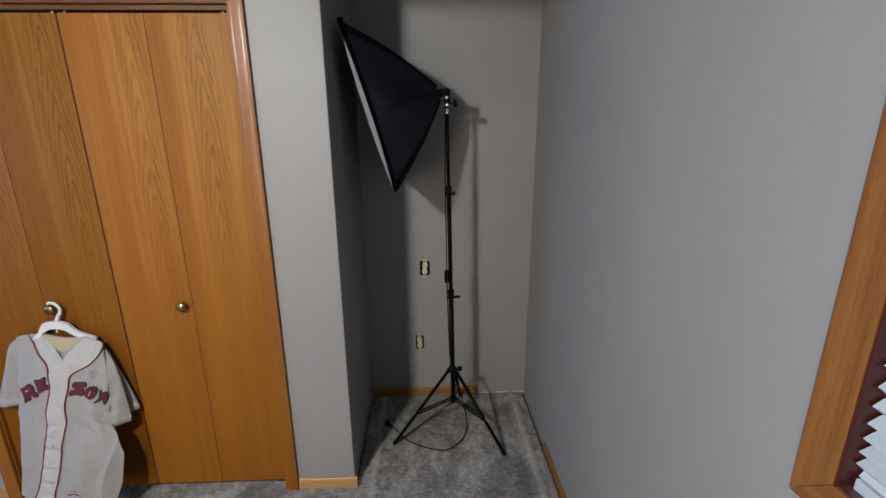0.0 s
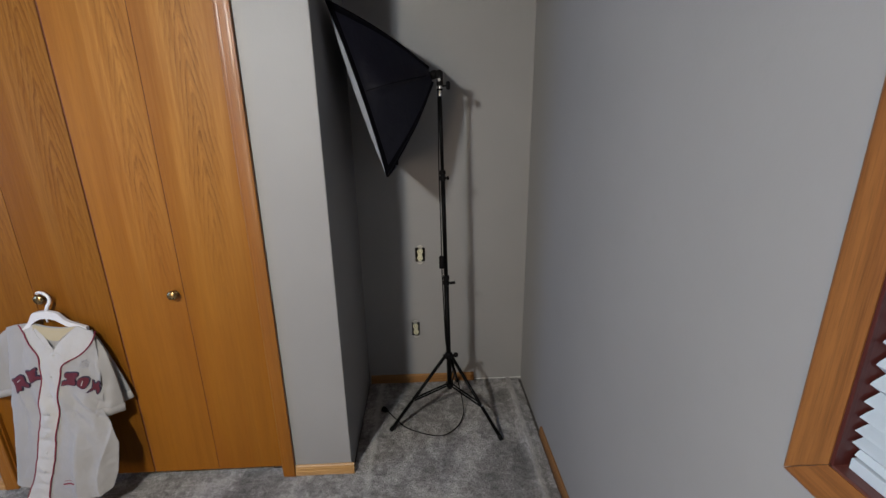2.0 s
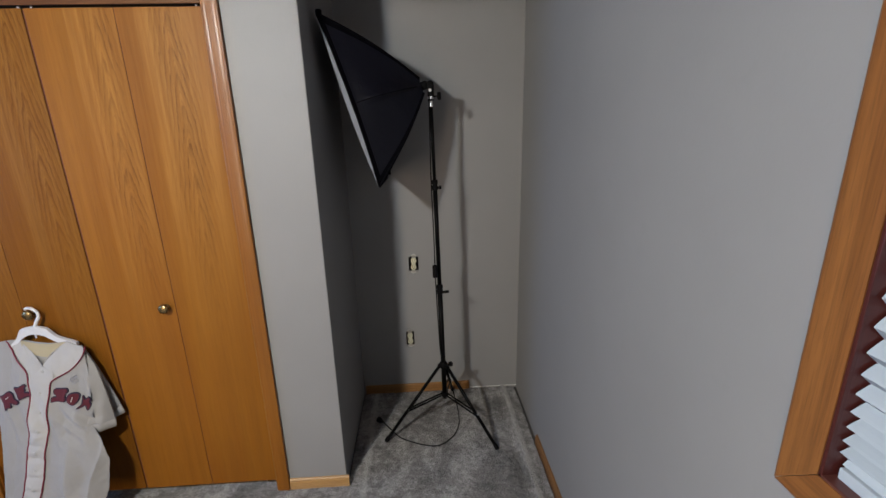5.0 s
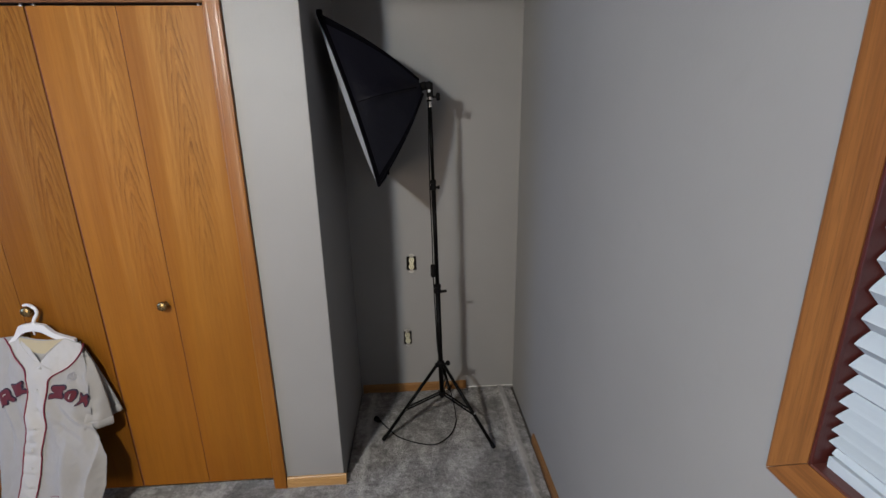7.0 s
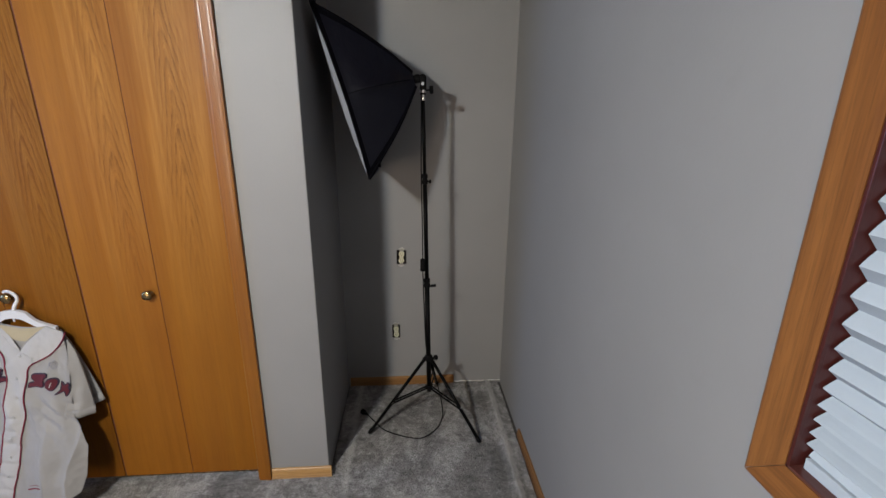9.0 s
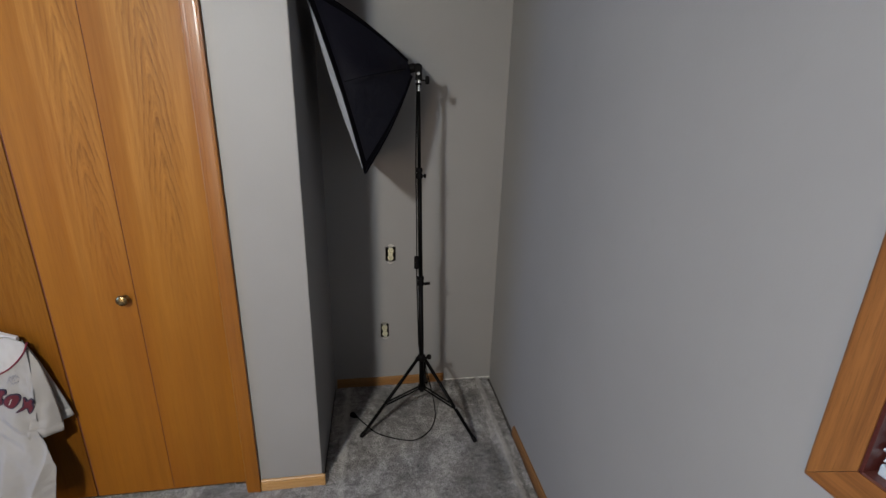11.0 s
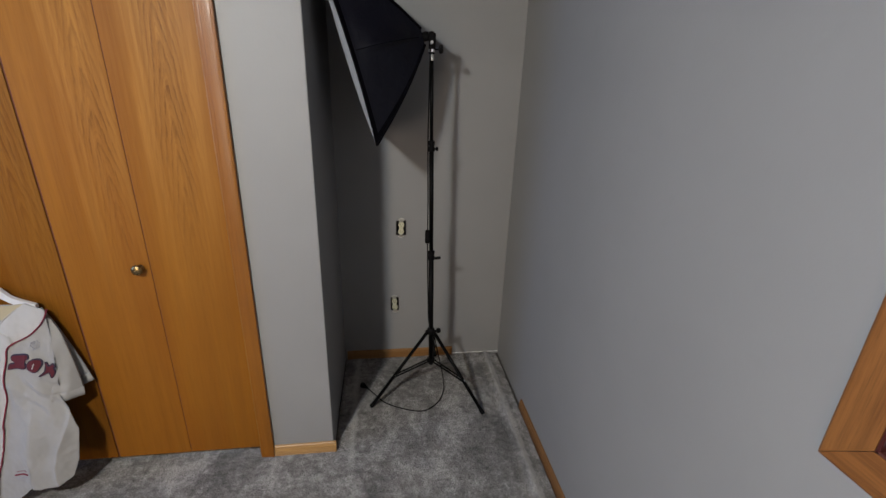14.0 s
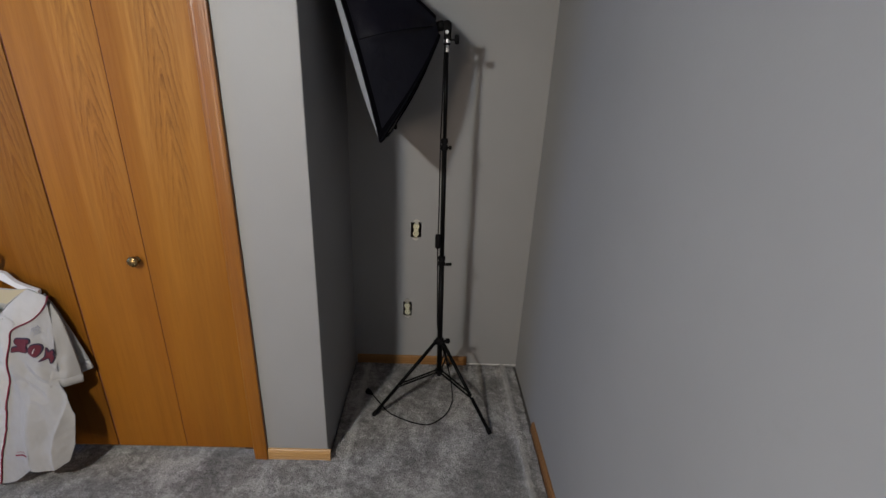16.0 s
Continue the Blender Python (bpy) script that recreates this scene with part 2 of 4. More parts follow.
M_WALL = painted_wall("wall_paint", WALL_C)
M_CEIL = painted_wall("ceiling_paint", (0.55, 0.52, 0.48))
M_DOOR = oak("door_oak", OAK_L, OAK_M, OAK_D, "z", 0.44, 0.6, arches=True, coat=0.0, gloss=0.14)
# door_oak darkened in colour: less lamp sheen reaches the left door
M_DOOR_SHADED = oak("shaded_door_oak", (0.158, 0.060, 0.0060), (0.138, 0.0475, 0.0043), (0.064, 0.0185, 0.0026), "z", 0.44, 0.8, arches=True, coat=0.0, gloss=0.08)
M_TRIM_Z = oak("trim_oak_upright", OAK_L, OAK_M, OAK_D, "z", 0.36, 0.9, coat=0.24, coat_rough=0.22, gloss=0.30, relief=4.2)
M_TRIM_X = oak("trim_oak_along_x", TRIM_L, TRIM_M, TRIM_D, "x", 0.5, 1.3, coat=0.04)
M_TRIM_Y = oak("trim_oak_along_y", (0.175, 0.088, 0.034), (0.125, 0.058, 0.021), (0.055, 0.021, 0.008), "y", 0.5, 1.2, coat=0.0, gloss=0.2)
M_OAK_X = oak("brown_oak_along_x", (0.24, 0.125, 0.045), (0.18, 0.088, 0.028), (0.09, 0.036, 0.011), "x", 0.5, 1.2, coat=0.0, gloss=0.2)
M_WIN_Z = oak("window_oak_upright", WOAK_L, WOAK_M, WOAK_D, "z", 0.42, 1.25, coat=0.0, gloss=0.25, grain=1.9)
M_WIN_Y = oak("window_oak_level", WOAK_L, WOAK_M, WOAK_D, "y", 0.42, 1.4, coat=0.0, gloss=0.25, grain=1.9)
M_JAMB = oak("jamb_dark_red", (0.062, 0.014, 0.011), (0.042, 0.009, 0.008), (0.014, 0.004, 0.004), "z", 0.34, 0.7, coat=0.04, coat_rough=0.25, gloss=0.30)
M_JAMB_Y = oak("sill_dark_red", (0.085, 0.026, 0.020), (0.06, 0.018, 0.014), (0.03, 0.008, 0.006), "y", 0.4, 0.7, coat=0.1)
M_HEAD = oak("head_oak", (0.120, 0.046, 0.012), (0.090, 0.031, 0.008), (0.040, 0.012, 0.004), "x", 0.5, coat=0.0, gloss=0.2)
M_GAP_SHADE = worn("dark_red_gap_shade", (0.085, 0.020, 0.010), 0.8)
M_CARPET = carpet_pile("grey_carpet")
M_SUB = worn("subfloor", (0.0560, 0.0507, 0.0455), 0.9)
M_DARK = worn("dark_gap", (0.02, 0.017, 0.015), 0.8)
M_BLACK = worn("black_enamel", (0.0030, 0.0030, 0.0032), 0.42)
M_RUBBER = worn("black_rubber", (0.0042, 0.0042, 0.0045), 0.6)
M_NYLON = cloth("black_nylon", (0.0024, 0.0024, 0.0056), 0.35, 1400, 0.0, 2.8, 0.27)
M_NYLON_EDGE = cloth("black_binding", (0.0016, 0.0016, 0.0026), 0.8, 1400, 0.0, 0.0, 0.03)
M_DIFF = cloth("white_diffuser", (0.165, 0.178, 0.208), 0.7, 1200)
M_CHROME = worn("chrome", (0.55, 0.55, 0.56), 0.32, 1.0)
M_BRASS = worn("brass", (0.260, 0.190, 0.090), 0.27, 1.0, 60, 0.1)
M_IVORY = worn("ivory_plastic", (0.4960, 0.4720, 0.3360), 0.4)
M_IVORY_OLD = worn("painted_ivory_plastic", (0.3750, 0.3675, 0.2700), 0.5)
M_STEEL = worn("galvanised_steel", (0.45, 0.44, 0.41), 0.45, 0.8)
M_BLIND = cloth("white_pleat_fabric", (0.302, 0.345, 0.386), 0.8, 1500)
M_JERSEY = cloth("white_jersey", (0.222, 0.216, 0.212), 0.9, 1100, 0.1, 1.1)
M_PLACKET = cloth("white_placket", (0.305, 0.298, 0.292), 0.9, 1100, 0.1, 0.5)
M_NECK = cloth("cream_lining", (0.2960, 0.2516, 0.1628), 0.9, 1100, 0.1, 0.3)
M_RED = cloth("dark_red_trim", (0.135, 0.010, 0.024), 0.8, 1500)
M_PATCH = cloth("dark_red_felt", (0.066, 0.007, 0.014), 0.9, 1500)
M_NAVY = cloth("navy_edging", (0.02, 0.014, 0.03), 0.9, 1500)
M_INK = worn("faded_ink", (0.20, 0.205, 0.25), 0.8)
M_BUTTON = worn("pearl_button", (0.2900, 0.2850, 0.2750), 0.3)
M_HANGER = worn("white_plastic", (0.4675, 0.4675, 0.4845), 0.35)
M_GLASS = material("window_glass", (1, 1, 1), 0.02)
M_GLASS.node_tree.nodes["Principled BSDF"].inputs["Transmission Weight"].default_value = 1.0
M_CAULK = worn("white_caulk", (0.7, 0.7, 0.66), 0.6)


# ---------------------------------------------------------------- mesh helpers
def linked(name, bm, mat, parent=None, label="", smooth=False, merge=True):
    if merge:
        bmesh.ops.remove_doubles(bm, verts=bm.verts, dist=1e-5)
    bmesh.ops.recalc_face_normals(bm, faces=bm.faces)
    me = bpy.data.meshes.new(name)
    for f in bm.faces:
        f.smooth = smooth
    bm.to_mesh(me)
    bm.free()
    me.materials.append(mat)
    ob = new(name, me)
    if parent:
        ob.parent = parent
        ob.matrix_parent_inverse = parent.matrix_basis.inverted()
    if label:
        tagged(ob, label)
    return ob


def part(name, bm, mat, parent, label="", smooth=False):
    return linked(name, bm, mat, parent, label, smooth)


def thing(name, place, label, category, group="", kind=""):
    ob = new(name)
    ob.empty_display_size = 0.05
    ob.matrix_basis = Matrix.Translation(place)
    return tagged(ob, label, category, group, kind)


def box(x0, x1, y0, y1, z0, z1, bevel=0.0, segments=2, bm=None):
    own = bmesh.new()
    bmesh.ops.create_cube(own, size=1)
    for v in own.verts:
        v.co = Vector(((x0 + x1) / 2 + v.co.x * (x1 - x0), (y0 + y1) / 2 + v.co.y * (y1 - y0), (z0 + z1) / 2 + v.co.z * (z1 - z0)))
    if bevel:
        bmesh.ops.bevel(own, geom=list(own.edges), offset=bevel, segments=segments, affect="EDGES", profile=0.5)
    if bm is None:
        return own
    me = bpy.data.meshes.new("tmp")
    own.to_mesh(me)
    own.free()
    bm.from_mesh(me)
    bpy.data.meshes.remove(me)
    return bm


def turned(bm, m):
    bmesh.ops.transform(bm, matrix=m, verts=bm.verts)
    return bm


def add(bm, other):
    me = bpy.data.meshes.new("tmp")
    other.to_mesh(me)
    other.free()
    bm.from_mesh(me)
    bpy.data.meshes.remove(me)
    return bm


def rod(a, b, r0, r1=None, sides=16, caps=True):
    """A round bar from a to b."""
    a, b = Vector(a), Vector(b)
    bm = bmesh.new()
    bmesh.ops.create_cone(bm, cap_ends=caps, segments=sides, radius1=r0, radius2=r0 if r1 is None else r1, depth=(b - a).length)
    q = (b - a).to_track_quat("Z", "Y").to_matrix().to_4x4()
    return turned(bm, Matrix.Translation((a + b) / 2) @ q)


def lathe(profile, place, axis, sides=24):
    """A turned solid: rows of (radius, way along the axis)."""
    bm = bmesh.new()
    rows = []
    for r, h in profile:
        rows.append([bm.verts.new((r * math.cos(2 * math.pi * k / sides), r * math.sin(2 * math.pi * k / sides), h)) for k in range(sides)])
    for p, q in zip(rows, rows[1:]):
        for k in range(sides):
            bm.faces.new((p[k], p[(k + 1) % sides], q[(k + 1) % sides], q[k]))
    bm.faces.new(rows[0][::-1])
    bm.faces.new(rows[-1])
    return turned(bm, Matrix.Translation(place) @ Vector(axis).to_track_quat("Z", "Y").to_matrix().to_4x4())


def smooth_line(points, steps=8):
    """A rounded line through the points."""
    p = [Vector(q) for q in points]
    p = [2 * p[0] - p[1]] + p + [2 * p[-1] - p[-2]]
    out = []
    for i in range(1, len(p) - 2):
        a, b, c, d = p[i - 1:i + 3]
        for s in range(steps):
            t = s / steps
            out.append(0.5 * (2 * b + (c - a) * t + (2 * a - 5 * b + 4 * c - d) * t * t + (3 * b - a - 3 * c + d) * t ** 3))
    return out + [p[-2]]


def tube(points, radius, sides=8, flat=1.0):
    bm = bmesh.new()
    rows = []
    side = None
    for i, p in enumerate(points):
        way = (points[min(i + 1, len(points) - 1)] - points[max(i - 1, 0)]).normalized()
        ref = Vector((0, 1, 0)) if abs(way.y) < 0.9 else Vector((1, 0, 0))
        u = way.cross(ref).normalized() if side is None else (side - way * side.dot(way)).normalized()
        side = u
        w = way.cross(u)
        r = radius(i / (len(points) - 1)) if callable(radius) else radius
        rows.append([bm.verts.new(p + r * (u * math.cos(a) + flat * w * math.sin(a))) for a in [2 * math.pi * k / sides for k in range(sides)]])
    for p, q in zip(rows, rows[1:]):
        for k in range(sides):
            bm.faces.new((p[k], p[(k + 1) % sides], q[(k + 1) % sides], q[k]))
    bm.faces.new(rows[0][::-1])
    bm.faces.new(rows[-1])
    return bm


def extrude(profile, a, b, across, out, mitre_a=0.0, mitre_b=0.0):
    """A moulding from a to b. profile: rows of (way across, way out). A mitre moves an end along by so much for each metre across."""
    a, b, across, out = Vector(a), Vector(b), Vector(across), Vector(out)
    way = (b - a).normalized()
    bm = bmesh.new()
    p = [bm.verts.new(a + across * u + out * w + way * (mitre_a * u)) for u, w in profile]
    q = [bm.verts.new(b + across * u + out * w + way * (mitre_b * u)) for u, w in profile]
    n = len(profile)
    for k in range(n):
        bm.faces.new((p[k], p[(k + 1) % n], q[(k + 1) % n], q[k]))
    bm.faces.new(p[::-1])
    bm.faces.new(q)
    return bm


def wall_with_holes(axis, near, far, u0, u1, z0, z1, holes=()):
    """A wall between near and far on one axis, from u0 to u1 along the other, with openings (u0, u1, z0, z1) right through it."""
    us = sorted({u0, u1, *[h[0] for h in holes], *[h[1] for h in holes]})
    zs = sorted({z0, z1, *[h[2] for h in holes], *[h[3] for h in holes]})
    solid = {}
    for i in range(len(us) - 1):
        for j in range(len(zs) - 1):
            cu, cz = (us[i] + us[i + 1]) / 2, (zs[j] + zs[j + 1]) / 2
            solid[i, j] = not any(h[0] < cu < h[1] and h[2] < cz < h[3] for h in holes)
    bm = bmesh.new()

    def at(d, u, z):
        return bm.verts.new((d, u, z) if axis == "x" else (u, d, z))

    def quad(*c):
        bm.faces.new([at(*k) for k in c])

    for (i, j), there in solid.items():
        if not there:
            continue
        a, b, c, d = us[i], us[i + 1], zs[j], zs[j + 1]
        for f in (near, far):
            quad((f, a, c), (f, b, c), (f, b, d), (f, a, d))
        if not solid.get((i - 1, j)):
            quad((near, a, c), (far, a, c), (far, a, d), (near, a, d))
        if not solid.get((i + 1, j)):
            quad((near, b, c), (far, b, c), (far, b, d), (near, b, d))
        if not solid.get((i, j - 1)):
            quad((near, a, c), (far, a, c), (far, b, c), (near, b, c))
        if not solid.get((i, j + 1)):
            quad((near, a, d), (far, a, d), (far, b, d), (near, b, d))
    return bm


def lerp_table(rows, z):
    """Straight lines between rows of (z, value), z rising."""
    if z <= rows[0][0]:
        return rows[0][1]
    for (a, va), (b, vb) in zip(rows, rows[1:]):
        if z <= b:
            t = (z - a) / (b - a)
            return va + (vb - va) * t
    return rows[-1][1]


# ---------------------------------------------------------------- the room
RIGHT, BACK, FRONT, PIER_L, PIER_R = 0.493, 2.60, 1.89, -0.767, -0.455
LEFT, REAR, CEIL = -3.6, -3.6, 2.44
OPEN_L, OPEN_R, OPEN_T = -1.955, -0.767, 2.045

outlet_high = (-0.117, 0.832)
outlet_low = (-0.156, 0.364)
hole_high = (outlet_high[0] - 0.028, outlet_high[0] + 0.028, outlet_high[1] - 0.041, outlet_high[1] + 0.041)
hole_low = (outlet_low[0] - 0.024, outlet_low[0] + 0.024, outlet_low[1] - 0.042, outlet_low[1] + 0.042)
WIN = (-0.36, 0.700, 1.103, 2.06)


def structure(name, bm, mat, label, smooth=False):
    return tagged(linked(name, bm, mat, None, "", smooth), label, "", "", "structure")


structure("wall_alcove", wall_with_holes("y", BACK, BACK + 0.12, -2.2, RIGHT + 0.12, -0.02, CEIL, (hole_high, hole_low)), M_WALL, "grey painted alcove wall with two open outlet boxes")
structure("wall_window", wall_with_holes("x", RIGHT, RIGHT + 0.13, REAR, BACK, -0.02, CEIL, (WIN,)), M_WALL, "grey painted wall with an oak-cased window")
structure("wall_closet", wall_with_holes("y", FRONT, FRONT + 0.11, LEFT, OPEN_R, -0.02, CEIL, ((OPEN_L, OPEN_R, -0.02, OPEN_T),)), M_WALL, "grey painted wall round the closet opening")
pier = box(PIER_L, PIER_R, FRONT, BACK - 0.001, -0.02, CEIL)
edges = [e for e in pier.edges if all(abs(v.co.x - PIER_R) < 1e-4 and abs(v.co.y - FRONT) < 1e-4 for v in e.verts)]
bmesh.ops.bevel(pier, geom=edges, offset=0.004, segments=3, affect="EDGES", profile=0.5)
structure("wall_pier", pier, M_WALL, "grey painted wall end between closet and alcove")
structure("wall_left", wall_with_holes("x", LEFT, LEFT - 0.12, REAR, FRONT + 0.11, -0.02, CEIL, (SIDE_LIGHT_HOLE,)), M_WALL, "plain grey painted side wall, unseen, with an assumed opening")
structure("wall_rear", wall_with_holes("y", REAR, REAR - 0.12, LEFT - 0.12, RIGHT + 0.13, -0.02, CEIL, (REAR_FILL_HOLE,)), M_WALL, "plain grey painted rear wall, unseen, with an added opening for the fill light")
structure("closet_side_wall", box(-2.2, -2.1, FRONT + 0.11, BACK, -0.02, CEIL), M_WALL, "plain closet side wall")
structure("ceiling", box(LEFT - 0.12, RIGHT + 0.13, REAR - 0.12, BACK + 0.12, CEIL, CEIL + 0.1), M_CEIL, "white painted ceiling")
structure("subfloor", box(LEFT - 0.1, RIGHT + 0.02, REAR - 0.1, BACK + 0.02, -0.12, -0.014), M_SUB, "bare subfloor under the carpet edge")


def carpet_height(x, y):
    """Trodden hollows, with a ridge over the tack strip along the window wall and a worn trough beyond it."""
    p = Vector((x, y, 0))
    z = 0.0035 * noise.noise(p * 7) + 0.0028 * noise.noise(p * 21 + Vector((3, 1, 0))) + 0.0022 * noise.noise(p * 55)
    z += 0.011 * math.exp(-((x - 0.400 + 0.006 * noise.noise(p * 9)) / 0.016) ** 2)
    z -= 0.011 * max(0.0, min(1.0, (x - 0.425) / 0.02)) * (0.7 + 0.6 * noise.noise(p * 30))
    z -= 0.006 * math.exp(-((x - 0.365) / 0.02) ** 2)
    return z


def carpet():
    """One sheet of cut pile with trodden hollows; it stops short of the wall where the baseboard is missing."""
    xs = [LEFT + 0.002 + k * 0.05 for k in range(int((-2.0 - LEFT) / 0.05))] + list(np.arange(-2.0, 0.478, 0.0125)) + [0.4765]
    ys = [REAR + 0.002 + k * 0.05 for k in range(int((1.2 - REAR) / 0.05))] + list(np.arange(1.2, 2.588, 0.0125)) + [2.594]
    verts, faces, index = [], [], {}
    for i, x in enumerate(xs):
        for j, y in enumerate(ys):
            p = Vector((x, y, 0))
            z = carpet_height(x, y)
            xx = x
            if y > 2.07 and x > 0.47:
                xx = x + 0.004 - 0.012 * abs(noise.noise(p * 24))
            index[i, j] = len(verts)
            verts.append((xx, y, z))
    for i in range(len(xs) - 1):
        for j in range(len(ys) - 1):
            cx, cy = (xs[i] + xs[i + 1]) / 2, (ys[j] + ys[j + 1]) / 2
            if cy > FRONT + 0.03 and cx < PIER_R + 0.006 and cx > PIER_L - 0.004:
                continue
            faces.append((index[i, j], index[i + 1, j], index[i + 1, j + 1], index[i, j + 1]))
    me = bpy.data.meshes.new("floor")
    me.from_pydata(verts, [], faces)
    bm = bmesh.new()
    bm.from_mesh(me)
    bpy.data.meshes.remove(me)
    rim = [e for e in bm.edges if e.is_boundary]
    low = bmesh.ops.extrude_edge_only(bm, edges=rim)
    for v in low["geom"]:
        if isinstance(v, bmesh.types.BMVert):
            v.co.z = -0.014
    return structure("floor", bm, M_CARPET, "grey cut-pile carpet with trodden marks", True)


carpet()


def pile():
    """Short leaning fibres over the stretch of carpet that is seen, brushed this way and that."""
    rng = np.random.default_rng(4)
    n = 260000
    x = rng.uniform(-2.05, 0.474, n)
    y = rng.uniform(1.28, 2.592, n)
    keep = ~((y > FRONT - 0.012) & (x > PIER_L - 0.01) & (x < PIER_R + 0.016)) & ~((y > FRONT + 0.005) & (x < PIER_R))
    keep &= ~((x > 0.428) & (rng.uniform(0, 1, n) < 0.55))
    x, y = x[keep], y[keep]
    n = len(x)
    lean = np.array([(noise.noise(Vector((a * 6, b * 6, 0))), noise.noise(Vector((a * 6, b * 6, 7)))) for a, b in zip(x, y)])
    way = lean * 0.011 + rng.normal(0, 0.0016, (n, 2))
    turn = rng.uniform(0, math.pi, n)
    half = np.stack([np.cos(turn), np.sin(turn)], 1) * rng.uniform(0.0007, 0.0013, n)[:, None]
    root = np.stack([x, y], 1)
    verts = np.zeros((n, 3, 3), np.float32)
    verts[:, 0, :2], verts[:, 1, :2], verts[:, 2, :2] = root - half, root + half, root + way
    ground = np.array([carpet_height(a, b) for a, b in zip(x, y)])
    verts[:, :2, 2] = ground[:, None] - 0.006
    verts[:, 2, 2] = ground + rng.uniform(0.003, 0.0075, n)
    me = bpy.data.meshes.new("carpet_pile")
    me.from_pydata(verts.reshape(-1, 3).tolist(), [], np.arange(3 * n).reshape(-1, 3).tolist())
    me.materials.append(M_CARPET)
    tagged(new("carpet_pile", me), "short grey carpet fibres brushed in patches", "carpet", "", "stuff")


pile()

# baseboards: three shallow steps
BASE = [(0, 0), (0, 0.0125), (0.010, 0.0135), (0.0115, 0.0115), (0.0135, 0.0115), (0.015, 0.0135), (0.025, 0.0132), (0.0265, 0.0108), (0.0285, 0.0108), (0.030, 0.0126), (0.040, 0.0118), (0.0415, 0.0092), (0.0435, 0.0092), (0.045, 0.0108), (0.050, 0.0090), (0.054, 0.005), (0.055, 0)]
UP = (0, 0, 1)
PIERBASE = structure("baseboard_pier", extrude(BASE, (-0.711, FRONT, -0.002), (PIER_R + 0.012, FRONT, -0.002), UP, (0, -1, 0)), M_TRIM_X, "light oak baseboard with shallow grooves on the wall end")
structure("baseboard_closet", extrude(BASE, (LEFT, FRONT, -0.002), (-2.009, FRONT, -0.002), UP, (0, -1, 0)), M_TRIM_X, "light oak baseboard beside the closet frame")
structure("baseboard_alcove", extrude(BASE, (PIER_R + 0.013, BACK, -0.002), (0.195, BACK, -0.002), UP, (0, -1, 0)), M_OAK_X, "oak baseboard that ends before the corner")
structure("baseboard_window_wall", extrude(BASE, (RIGHT, REAR, -0.013), (RIGHT, 2.092, -0.013), UP, (-1, 0, 0)), M_TRIM_Y, "oak baseboard under the window that stops before the corner")
caulk = smooth_line([(0.2 + k * 0.0195, BACK - 0.002, 0.004 + 0.0025 * noise.noise(Vector((k * 1.7, 0, 0)))) for k in range(16)], 3)
structure("trim_caulk_line", tube(caulk, lambda t: 0.0022 + 0.0012 * noise.noise(Vector((t * 23, 2, 0))), 6), M_CAULK, "ragged white caulk line at the foot of the wall")

# closet casing, jambs and head
CASE = [(0, 0), (0, 0.0105), (0.002, 0.0130), (0.010, 0.0138), (0.0145, 0.0132), (0.017, 0.0138), (0.030, 0.0148), (0.040, 0.0152), (0.046, 0.0150), (0.050, 0.0158), (0.055, 0.0150), (0.0565, 0.012), (0.0565, 0)]
casing_frame = thing("closet_frame", (-1.36, FRONT, 0), "golden oak casing and jambs round the closet opening", "door frame", kind="structure")
part("casing", extrude(CASE, (-0.770, FRONT, -0.002), (-0.770, FRONT, 2.022), (1, 0, 0), (0, -1, 0), 0, 1), M_TRIM_Z, casing_frame)
part("casing", extrude(CASE, (-1.952, FRONT, -0.002), (-1.952, FRONT, 2.022), (-1, 0, 0), (0, -1, 0), 0, 1), M_TRIM_Z, casing_frame)
part("casing", extrude(CASE, (-1.952, FRONT, 2.022), (-0.770, FRONT, 2.022), UP, (0, -1, 0), -1, 1), M_HEAD, casing_frame)
part("jamb", box(-0.776, -0.767, FRONT + 0.001, FRONT + 0.11, -0.005, OPEN_T, 0.001), M_TRIM_Z, casing_frame)
part("jamb", box(-1.955, -1.946, FRONT + 0.001, FRONT + 0.11, -0.005, OPEN_T, 0.001), M_TRIM_Z, casing_frame)
part("head_jamb", box(-1.946, -0.776, FRONT + 0.001, FRONT + 0.11, 2.026, OPEN_T, 0.001), M_HEAD, casing_frame)
part("track_cover", box(-1.944, -0.778, FRONT + 0.004, FRONT + 0.012, 2.006, 2.022, 0.0015), M_HEAD, casing_frame, "reddish wooden strip over the track")
part("track", box(-1.944, -0.778, FRONT + 0.018, FRONT + 0.045, 2.008, 2.025, 0.001), M_DARK, casing_frame, "dark metal door track")
for x in (-0.80, -1.336, -1.378, -1.92):
    part("pivot", rod((x, FRONT + 0.03, 1.997), (x, FRONT + 0.03, 2.012), 0.0045, sides=10), M_HANGER, casing_frame, "white plastic pivot pin")
part("floor_bracket", box(-0.822, -0.780, FRONT + 0.018, FRONT + 0.04, 0.024, 0.034, 0.002), M_DARK, casing_frame, "dark metal floor bracket")

# ---------------------------------------------------------------- bifold doors
DOOR_Y = 1.905


